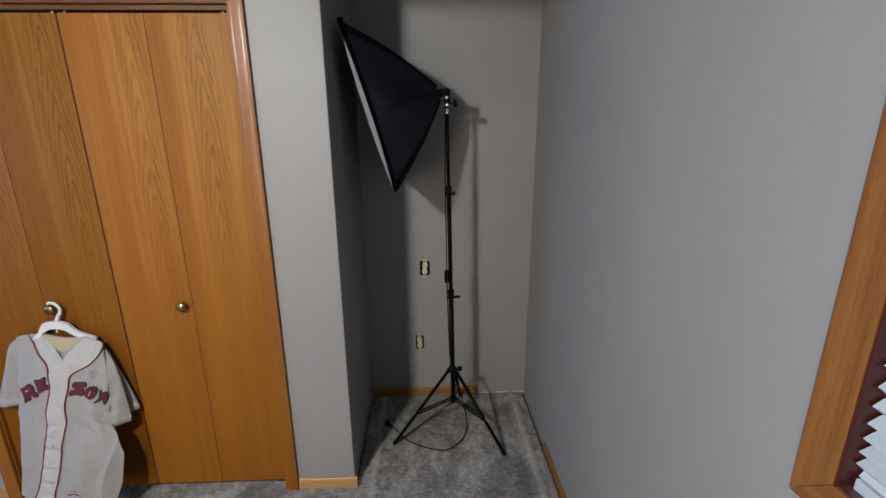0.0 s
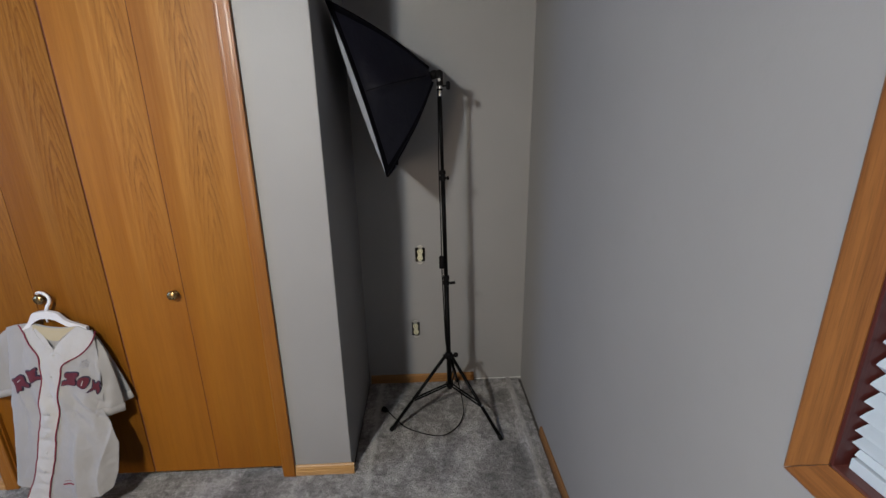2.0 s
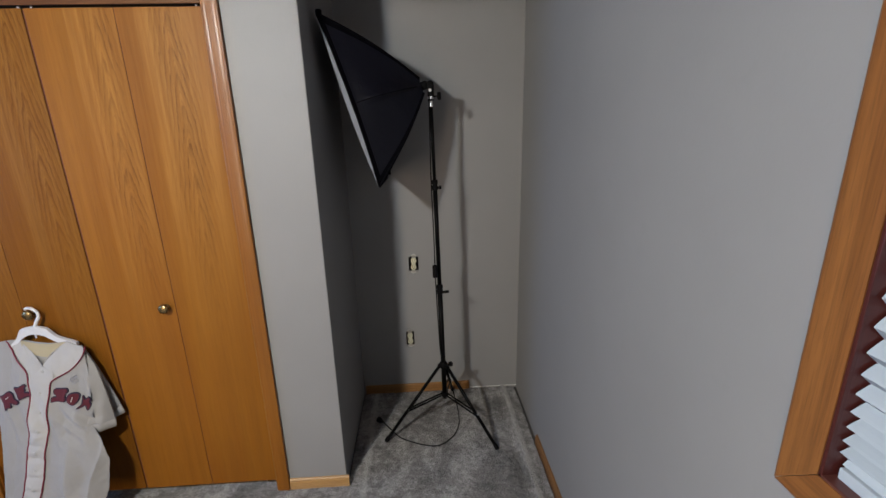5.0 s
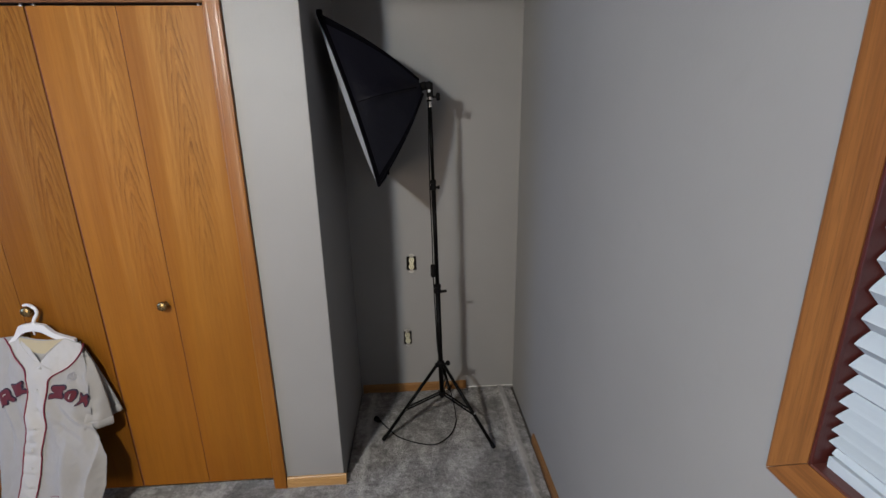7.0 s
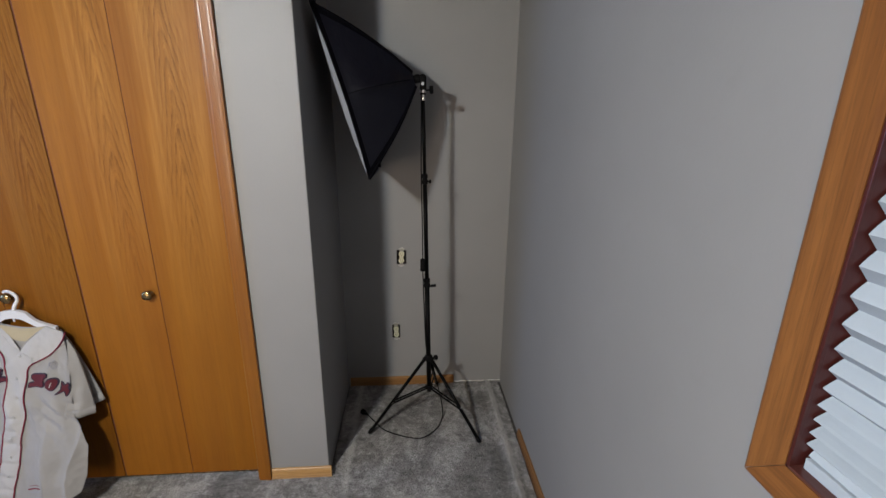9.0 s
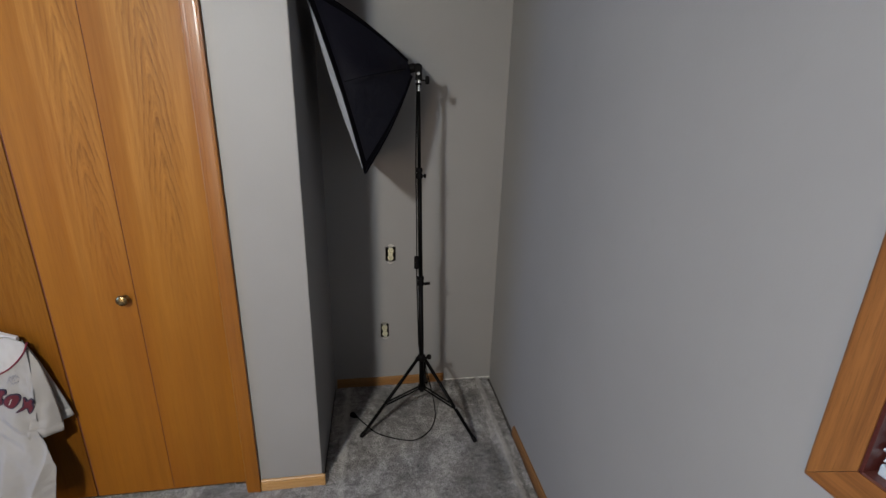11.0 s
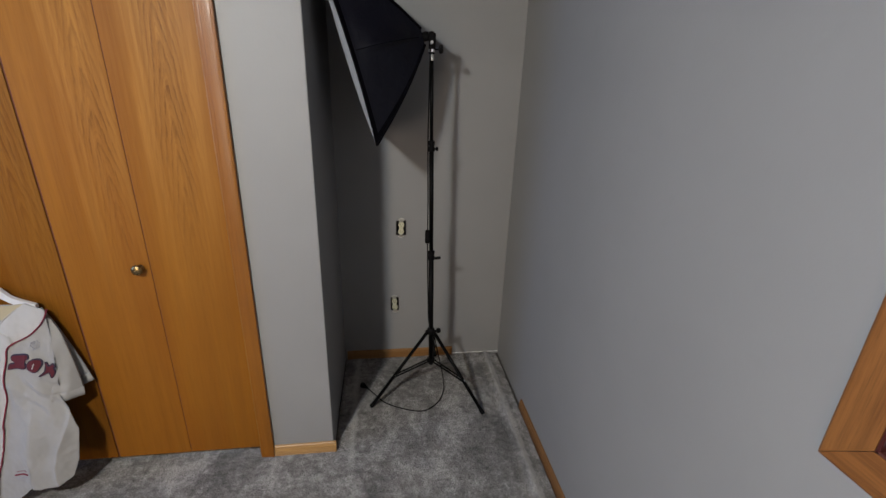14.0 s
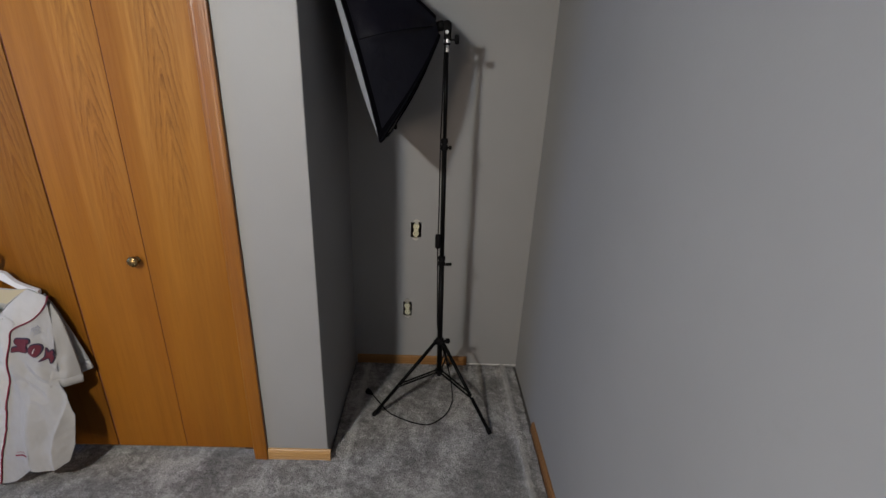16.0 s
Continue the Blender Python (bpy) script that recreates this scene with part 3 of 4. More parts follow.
def bifold(x0, x1, hinge, knob_x, label):
    door = thing("bifold_door", ((x0 + x1) / 2, DOOR_Y, 0.0), label, "closet door", "bifold closet doors")
    mid = hinge
    for a, b in ((x0, mid - 0.0014), (mid + 0.0014, x1)):
        # each panel's origin stands on the axis of its figure
        axis = b - (0.066 if b < -1.0 else 0.122)
        leaf = part("panel", box(a - axis, b - axis, DOOR_Y, DOOR_Y + 0.03, 0.036, 1.999, 0.001), M_DOOR if x1 > -1.3 else M_DOOR_SHADED, door)
        leaf.matrix_basis = Matrix.Translation((axis, 0, 0))
    knob = part("knob", lathe([(0.0, 0.0), (0.0125, 0.0), (0.0125, 0.003), (0.0075, 0.005), (0.0065, 0.012), (0.0115, 0.015), (0.0180, 0.0185), (0.0200, 0.0245), (0.0182, 0.0295), (0.0115, 0.0325), (0.0, 0.0333)], (knob_x, DOOR_Y, 0.918), (0, -1, 0), 28), M_BRASS, door, "round polished brass knob", True)
    # dark filler added in the joints; its colour gives the gap's shade
    part("gap_filler", box(mid - 0.0013, mid + 0.0013, DOOR_Y + 0.0022, DOOR_Y + 0.026, 0.04, 1.995), M_GAP_SHADE, door, "added dark red filler for the shade in the joint")
    if x1 < -1.3:
        part("gap_filler", box(x1 + 0.0004, x1 + 0.0070, DOOR_Y + 0.0045, DOOR_Y + 0.026, 0.04, 1.995), M_GAP_SHADE, door)
    for z in (0.25, 1.0, 1.78):
        part("hinge", rod((mid, DOOR_Y + 0.031, z - 0.03), (mid, DOOR_Y + 0.031, z + 0.03), 0.004, sides=8), M_BRASS, door, "small brass hinge")
    return door


bifold(-1.3534, -0.7775, -1.066, -1.101, "golden oak bifold closet door, closed, with a brass knob")
bifold(-1.9445, -1.3608, -1.652, -1.617, "oak bifold closet door in a shaded colour, with a jersey hung on its knob")


# ---------------------------------------------------------------- window
def window():
    y0, y1, z0, z1 = WIN
    win = thing("window_1", (RIGHT, (y0 + y1) / 2, z0), "oak-cased window with dark red jambs", "window", kind="structure")
    wcase = [(0, 0), (0, 0.0172), (0.012, 0.0178), (0.030, 0.0175), (0.052, 0.0172), (0.0615, 0.0165), (0.0655, 0.0145), (0.0675, 0.0105), (0.0675, 0)]
    iy0, iy1, iz0, iz1 = y0 + 0.005, y1 - 0.008, z0 + 0.009, z1 - 0.005
    out = (-1, 0, 0)
    part("casing", extrude(wcase, (RIGHT, iy1, iz0 + 0.0012), (RIGHT, iy1, iz1), (0, 1, 0), out, -1, 1), M_WIN_Z, win, "broad oak casing with a mitred corner")
    part("casing", extrude(wcase, (RIGHT, iy0, iz0), (RIGHT, iy0, iz1), (0, -1, 0), out, -1, 1), M_WIN_Z, win)
    part("casing", extrude(wcase, (RIGHT, iy0, iz0), (RIGHT, iy1, iz0), (0, 0, -1), out, -1, 1), M_WIN_Y, win)
    part("casing", extrude(wcase, (RIGHT, iy0, iz1), (RIGHT, iy1, iz1), (0, 0, 1), out, -1, 1), M_WIN_Y, win)
    jx0, jx1 = RIGHT - 0.0168, RIGHT + 0.125
    part("jamb", box(jx0, jx1, iy1 - 0.006, iy1 - 0.0005, iz0, iz1, 0.001), M_JAMB, win, "dark red stained jamb")
    part("jamb", box(jx0, jx1, iy0 + 0.0005, iy0 + 0.006, iz0, iz1, 0.001), M_JAMB, win)
    part("sill", box(jx0, jx1, iy0, iy1, iz0 + 0.0005, iz0 + 0.005, 0.001), M_JAMB_Y, win, "dark red stained sill")
    part("head", box(jx0, jx1, iy0, iy1, iz1 - 0.006, iz1 - 0.0005, 0.001), M_JAMB_Y, win)
    sx = RIGHT + 0.085
    sash = part("sash", wall_with_holes("x", sx, sx + 0.03, iy0, iy1, iz0, iz1, ((iy0 + 0.05, iy1 - 0.05, iz0 + 0.05, iz1 - 0.05),)), M_JAMB, win, "dark wooden sash")
    pane = part("pane", box(sx + 0.012, sx + 0.016, iy0 + 0.05, iy1 - 0.05, iz0 + 0.05, iz1 - 0.05), M_GLASS, sash)
    pane.visible_shadow = False


window()


def pleated_shade():
    """Folds lie close at the foot, where the stack rests, and open upward."""
    y0, y1 = WIN[0] + 0.015, 0.6825
    shade = thing("pleated_shade", (0.51, (y0 + y1) / 2, 1.112), "white pleated window shade, lowered onto the sill", "window shade")
    tips, z, gap = [], 1.158, 0.0195
    while z < 2.0:
        tips.append((z, gap))
        z += gap
        gap = min(0.041, gap * 1.105)
    # each tip stands forward, each valley lies back
    line = [(0.4985, 1.1365), (0.505, 1.1455)]
    for zt, g in tips:
        # the upper side of a fold is a little rounded, steep at its tip
        line += [(0.4885, zt), (0.4918, zt + 0.118 * g), (0.4990, zt + 0.315 * g), (0.5070, zt + 0.5 * g)]
    bm = bmesh.new()
    rows = []
    for n, y in enumerate(np.linspace(y1, y0, 13)):
        row = []
        for k, (x, zz) in enumerate(line):
            wob = 0.0012 * noise.noise(Vector((y * 9, k * 0.7, 4)))
            row.append((bm.verts.new((x + wob, y, zz + 0.6 * wob)), bm.verts.new((x + wob + 0.0016, y, zz + 0.6 * wob))))
        rows.append(row)
    for p, q in zip(rows, rows[1:]):
        for k in range(len(line) - 1):
            for s in (0, 1):
                bm.faces.new((p[k][s], p[k + 1][s], q[k + 1][s], q[k][s]))
    for row in (rows[0], rows[-1]):
        for k in range(len(line) - 1):
            bm.faces.new((row[k][0], row[k + 1][0], row[k + 1][1], row[k][1]))
    part("pleats", bm, M_BLIND, shade)
    part("bottom_rail", box(0.4930, 0.5120, y0, y1 - 0.002, 1.1172, 1.1350, 0.0015), M_BLIND, shade, "flat white bottom rail")
    part("head_rail", box(0.485, 0.515, y0, y1, 2.005, 2.045, 0.003), M_BLIND, shade)


pleated_shade()


# ---------------------------------------------------------------- outlets
def outlet(place, half, tilt, mat, label):
    x, z = place
    hx, hz = half
    ob = thing("wall_outlet", (x, BACK, z), label, "wall outlet", "open wall outlets")
    cav = bmesh.new()
    d = BACK + 0.055
    a = [(x - hx, z - hz), (x + hx, z - hz), (x + hx, z + hz), (x - hx, z + hz)]
    t = 0.0012
    for (ax, az), (bx, bz) in zip(a, a[1:] + a[:1]):
        inx = lambda px: px + (t if px < x else -t)
        inz = lambda pz: pz + (t if pz < z else -t)
        q = [cav.verts.new(c) for c in ((inx(ax), BACK + 0.001, inz(az)), (inx(bx), BACK + 0.001, inz(bz)), (inx(bx), d, inz(bz)), (inx(ax), d, inz(az)))]
        cav.faces.new(q)
    cav.faces.new([cav.verts.new((px, d, pz)) for px, pz in a])
    part("box", cav, M_DARK, ob, "dark open junction box")
    spin = Matrix.Translation((x, BACK, z)) @ Matrix.Rotation(radians(tilt), 4, "Y") @ Matrix.Translation((-x, -BACK, -z))

    def put(name, bm, m, parent, text=""):
        return part(name, turned(bm, spin), m, parent, text)

    strap = box(x - 0.008, x + 0.008, BACK - 0.0025, BACK - 0.001, z - 0.048, z + 0.048, 0.0006)
    for s in (-1, 1):
        add(strap, rod((x, BACK - 0.0025, z + s * 0.047), (x, BACK - 0.001, z + s * 0.047), 0.0115, sides=18))
        for e in (-1, 1):
            add(strap, rod((x + e * 0.012, BACK - 0.0025, z + s * 0.049), (x + e * 0.012, BACK - 0.001, z + s * 0.049), 0.0045, sides=12))
    put("strap", strap, M_STEEL, ob, "metal mounting strap")
    body = box(x - 0.0110, x + 0.0110, BACK - 0.003, BACK + 0.03, z - 0.034, z + 0.034, 0.002)
    put("body", body, mat, ob)
    for s in (-1, 1):
        cz = z + s * 0.0195
        face = rod((x, BACK - 0.0075, cz), (x, BACK - 0.002, cz), 0.0158, sides=28)
        for v in face.verts:
            v.co.z = cz + max(-0.0140, min(0.0140, v.co.z - cz))
        f = put("socket_face", face, mat, ob)
        for e, h in ((-1, 0.0045), (1, 0.0036)):
            put("slot", box(x + e * 0.0063 - 0.0011, x + e * 0.0063 + 0.0011, BACK - 0.0079, BACK - 0.0074, cz - h + 0.003, cz + h + 0.003), M_DARK, f, "dark plug slot")
        put("slot", rod((x, BACK - 0.0079, cz - 0.0075), (x, BACK - 0.0074, cz - 0.0075), 0.0024, sides=10), M_DARK, f, "dark round earth hole")
    for s in (-1, 1):
        put("screw", rod((x, BACK - 0.005, z + s * 0.0445), (x, BACK - 0.0024, z + s * 0.0445), 0.0034, sides=10), M_STEEL, ob)
    put("screw", rod((x, BACK - 0.0055, z), (x, BACK - 0.0024, z), 0.0026, sides=10), M_STEEL, ob)
    return ob


outlet(outlet_high, (0.028, 0.041), 2.0, M_IVORY, "ivory duplex outlet without cover plate in an open box")
outlet(outlet_low, (0.024, 0.042), -3.0, M_IVORY_OLD, "ivory duplex outlet smeared with wall paint, without cover plate")


# ---------------------------------------------------------------- light stand
FOOT, TOP = Vector((0.030, 2.268, 0.0)), Vector((-0.002, 2.268, 1.70))


def on_pole(z):
    return FOOT + (TOP - FOOT) * (z / 1.70)


def light_stand():
    st = thing("light_stand", (0.03, 2.268, 0), "black metal tripod light stand on the carpet", "light stand")
    part("lower_tube", rod(on_pole(0.17), on_pole(0.80), 0.0125, sides=20), M_BLACK, st, smooth=True)
    part("middle_tube", rod(on_pole(0.80), on_pole(1.33), 0.0105, sides=20), M_BLACK, st, smooth=True)
    part("upper_tube", rod(on_pole(1.33), on_pole(1.675), 0.0080, sides=20), M_BLACK, st, smooth=True)
    # clamps between the tubes
    for z, r in ((0.80, 0.0165), (1.323, 0.0145)):
        p = on_pole(z)
        c = part("clamp", lathe([(r - 0.003, -0.026), (r, -0.023), (r, -0.006), (r - 0.002, -0.004), (r - 0.002, 0.004), (r, 0.006), (r, 0.02), (r - 0.004, 0.024)], p, (TOP - FOOT).normalized(), 18), M_RUBBER, st, "black plastic clamp")
        part("screw", rod(p + Vector((0.008, -0.004, -0.012)), p + Vector((0.026, -0.008, -0.012)), 0.004, sides=10), M_RUBBER, c)
        if z < 1:
            lever = box(-0.006, 0.006, -0.008, 0.008, -0.006, 0.024, 0.004)
            part("lever", turned(lever, Matrix.Translation(p + Vector((0.022, -0.008, -0.014))) @ pose(0, 0, 0, 0, 84, 0)), M_RUBBER, c)
        else:
            part("knob", lathe([(0.006, 0), (0.009, 0.003), (0.009, 0.009), (0.006, 0.012)], p + Vector((0.018, -0.006, -0.012)), (1, -0.2, 0), 12), M_RUBBER, c)
    # tripod
    up, low = on_pole(0.372), on_pole(0.195)
    part("collar", lathe([(0.014, -0.016), (0.020, -0.014), (0.021, 0.010), (0.017, 0.016), (0.014, 0.02)], up, UP, 18), M_RUBBER, st, "black plastic collar")
    part("collar_knob", lathe([(0.005, 0), (0.005, 0.012), (0.0125, 0.014), (0.0135, 0.026), (0.010, 0.031)], up + Vector((0.018, -0.008, 0.004)), (0.85, -0.3, 0.28), 12), M_RUBBER, st)
    part("slide_collar", lathe([(0.014, -0.010), (0.020, -0.009), (0.020, 0.009), (0.014, 0.010)], low, UP, 18), M_RUBBER, st)
    for fx, fy in ((-0.289, 2.152), (0.272, 2.047), (0.088, 2.572)):
        foot = Vector((fx, fy, 0.014))
        way = (Vector((fx, fy, 0)) - Vector((up.x, up.y, 0))).normalized()
        start = up + way * 0.022
        start.z = up.z - 0.002
        tilt = (foot - start).normalized()
        leg = part("leg", rod(start, foot, 0.0088, sides=14), M_BLACK, st, smooth=True)
        part("rubber_foot", lathe([(0.0085, 0), (0.0108, 0.004), (0.0108, 0.026), (0.009, 0.030)], foot + tilt * 0.008, -tilt, 14), M_RUBBER, leg)
        m = start + (foot - start) * 0.60
        part("rivet", rod(m + Vector((0.009, -0.006, 0)), m + Vector((-0.009, 0.006, 0)), 0.006, sides=10), M_STEEL, leg)
        side = Vector((-way.y, way.x, 0)) * 0.0085
        for s in (-1, 1):
            part("brace", rod(low + way * 0.018 + side * s, m + side * s, 0.0045, sides=8), M_BLACK, st)
        lug = box(-0.009, 0.009, -0.008, 0.008, -0.011, 0.011, 0.003)
        part("lug", turned(lug, Matrix.Translation(start) @ Matrix.Rotation(math.atan2(way.y, way.x), 4, "Z")), M_RUBBER, st)
    # spigot
    part("spigot", lathe([(0.0085, 0), (0.0085, 0.012), (0.0062, 0.014), (0.0062, 0.03), (0.008, 0.032), (0.008, 0.044), (0.005, 0.047)], on_pole(1.672), UP, 16), M_CHROME, st, "bright steel spigot")


light_stand()


# ---------------------------------------------------------------- softbox
def softbox():
    """A four-sided cloth funnel on bowed rods; long edges lean back, short edges run level to the wall."""
    apex = Vector((-0.030, 2.280, 1.762))
    lean = Vector((-0.192, 0, 0.650)).normalized()
    low, y0, y1 = Vector((-0.233, 0, 1.354)), 2.040, 2.535
    length = 0.676
    front = Vector((lean.z, 0, -lean.x))  # from mouth to apex
    corner = {(0, 0): low + Vector((0, y0, 0)), (1, 0): low + lean * length + Vector((0, y0, 0)), (1, 1): low + lean * length + Vector((0, y1, 0)), (0, 1): low + Vector((0, y1, 0))}
    order = [(0, 0), (1, 0), (1, 1), (0, 1)]
    centre = sum(corner.values(), Vector()) / 4
    sb = thing("softbox", apex, "black nylon softbox with a white front on a light stand", "softbox")
    ring = {}
    for k in order:
        ring[k] = apex + lean * (0.030 if k[0] else -0.030) + Vector((0, 0.028 if k[1] else -0.028, 0)) - front * 0.012

    def rib(k, t):
        a, b = ring[k], corner[k]
        p = a + (b - a) * t
        out = ((b - centre).normalized())
        return p + (out * (0.025 if k[0] else 0.020) + front * 0.004) * math.sin(math.pi * t) * (1 - 0.25 * t)

    steps, across = 20, 48

    def skin(p, q, t, s):
        c = rib(p, t).lerp(rib(q, t), s)
        hollow = 4 * s * (1 - s)
        # cloth sinks between the rods; its front hem is drawn back
        inward = (apex + (centre - apex) * t - c)
        tent = 1 - abs(2 * s - 1)
        side = 1.0 if p[1] == q[1] else 0.15
        c = c + inward * ((0.07 * hollow + side * (0.12 * hollow - 0.32 * tent)) * math.sin(math.pi * min(1, t * 1.05)))
        c = c + front * (0.012 * hollow * t ** 6)
        fold = 0.006 * noise.noise(Vector((c.x * 13, c.y * 13, c.z * 13))) + 0.003 * noise.noise(Vector((c.x * 34, c.y * 34, c.z * 20)))
        pleat = math.exp(-(0.5 - s) / 0.018) if s < 0.5 else math.exp(-(s - 0.5) / 0.10)
        fold = fold * 4 * s * (1 - s) + 0.020 * side * pleat * math.sin(math.pi * min(1, t * 1.1)) ** 0.6 * (1 if t < 0.9 else 0.4)
        return c - inward.normalized() * fold

    labels = ("side_panel", "top_panel", "side_panel", "bottom_panel")
    for n, name in enumerate(labels):
        p, q = order[n], order[(n + 1) % 4]
        bm = bmesh.new()
        for off in (0, 1):
            g = [[bm.verts.new(skin(p, q, i / steps, j / across) + ((centre * 0.5 + apex * 0.5) - skin(p, q, i / steps, j / across)).normalized() * 0.0015 * off) for j in range(across + 1)] for i in range(steps + 1)]
            for i in range(steps):
                for j in range(across):
                    bm.faces.new((g[i][j], g[i + 1][j], g[i + 1][j + 1], g[i][j + 1]))
        panel = part(name, bm, M_NYLON, sb, smooth=True)
        if name == "side_panel":
            # thin black line laid along the crease to deepen its shade
            ridge = [skin(p, q, 0.06 + 0.87 * i / 24, 0.5) for i in range(25)]
            part("seam", tube([c + (c - (apex + (centre - apex) * 0.6)).normalized() * 0.0003 for c in ridge], 0.0012, 6), M_NYLON_EDGE, panel, "black seam line added for the shade of the crease", True)
        # bound borders, a shade darker, lying on the cloth
        for fixed in ("low", "high", "mouth"):
            bm = bmesh.new()
            g = []
            for i in range(steps + 1):
                row = []
                for j in range(4):
                    if fixed == "mouth":
                        t, u = 0.945 + 0.055 * j / 3, i / steps
                    else:
                        t, u = 0.06 + 0.94 * i / steps, 0.042 * j / 3 if fixed == "low" else 1 - 0.042 * j / 3
                    c = skin(p, q, t, u)
                    row.append(bm.verts.new(c + (c - (apex + (centre - apex) * 0.6)).normalized() * 0.0022))
                g.append(row)
            for a, b in zip(g, g[1:]):
                for j in range(3):
                    bm.faces.new((a[j], a[j + 1], b[j + 1], b[j]))
            part("binding", bm, M_NYLON_EDGE, panel, smooth=True)
    for k in order:
        part("rib", tube([rib(k, i / 16) + (corner[k] - centre).normalized() * 0.001 for i in range(17)], 0.0058, 8), M_NYLON_EDGE, sb, "black bound seam over a rod", True)
    # bound hem round the mouth
    for n in range(4):
        p, q = order[n], order[(n + 1) % 4]
        hem = [skin(p, q, 1.0, j / 16) for j in range(17)]
        part("hem", tube(hem, 0.0042, 6), M_NYLON_EDGE, sb)
    # white front, taut between the corners, with a turned-in rim
    bm = bmesh.new()
    nu, nv = 20, 16

    def white(u, v, back):
        a = corner[0, 0].lerp(corner[1, 0], u)
        b = corner[0, 1].lerp(corner[1, 1], u)
        c = a.lerp(b, v)
        swell = 16 * u * (1 - u) * v * (1 - v)
        return c - front * (0.002 + 0.011 * (1 - (2 * u - 1) ** 2) * (1.2 - 0.5 * u) + 0.006 * swell) + front * back
    for back in (0.0, 0.002):
        g = [[bm.verts.new(white(i / nu, j / nv, back)) for j in range(nv + 1)] for i in range(nu + 1)]
        for i in range(nu):
            for j in range(nv):
                bm.faces.new((g[i][j], g[i + 1][j], g[i + 1][j + 1], g[i][j + 1]))
    for fixed in (0, 1):
        for axis in (0, 1):
            n = nu if axis == 0 else nv
            lo, hi = [], []
            for i in range(n + 1):
                u, v = (i / n, fixed) if axis == 0 else (fixed, i / n)
                lo.append(bm.verts.new(white(u, v, 0.0)))
                hollow = 4 * (i / n) * (1 - i / n)
                hi.append(bm.verts.new(white(u, v, 0.003 + 0.019 * hollow * (1.15 - 0.3 * u))))
            for i in range(n):
                bm.faces.new((lo[i], lo[i + 1], hi[i + 1], hi[i]))
    part("diffuser", bm, M_DIFF, sb, "white translucent front cloth", True)
    for k in order[1:]:
        c = corner[k]
        tab = box(-0.010, 0.012, -0.008, 0.008, -0.010, 0.012, 0.003)
        part("corner_tab", turned(tab, Matrix.Translation(c + front * 0.008)), M_NYLON_EDGE, sb)
    # tilting lamp holder behind the cloth
    holder = part("lamp_holder", lathe([(0.014, 0), (0.018, 0.006), (0.019, 0.02), (0.017, 0.03), (0.011, 0.036)], apex - front * 0.016, front, 20), M_RUBBER, sb, "black plastic lamp holder", True)
    top = on_pole(1.72)
    yoke = smooth_line([apex + front * 0.015 + Vector((0, -0.018, 0.004)), apex + front * 0.032 + Vector((0, -0.016, 0.002)), top + Vector((0.006, -0.012, 0.03)), top + Vector((0.002, -0.004, 0.002))], 6)
    part("yoke", tube(yoke, 0.008, 10), M_RUBBER, sb, smooth=True)
    part("bracket", box(-0.015, 0.013, 2.256, 2.276, 1.712, 1.776, 0.005), M_RUBBER, sb, "black tilting bracket")
    part("pivot_screw", rod(top + Vector((-0.002, -0.024, 0.020)), top + Vector((-0.002, -0.008, 0.020)), 0.0065, sides=14), M_CHROME, sb, "bright pivot screw")
    part("socket", lathe([(0.012, -0.024), (0.0125, -0.020), (0.0125, 0.012), (0.009, 0.018)], top, UP, 16), M_RUBBER, sb)
    part("socket_ring", lathe([(0.0128, -0.006), (0.0132, -0.004), (0.0132, 0.004), (0.0128, 0.006)], top + Vector((0, 0, -0.010)), UP, 16), M_CHROME, sb, "bright steel ring")
    part("tightening_knob", add(rod(top + Vector((0.010, -0.003, -0.006)), top + Vector((0.030, -0.006, -0.004)), 0.0035, sides=10), lathe([(0.008, 0), (0.016, 0.002), (0.0185, 0.010), (0.015, 0.018)], top + Vector((0.028, -0.006, -0.004)), (1, -0.1, 0.05), 10)), M_RUBBER, sb, "black tightening knob")


softbox()


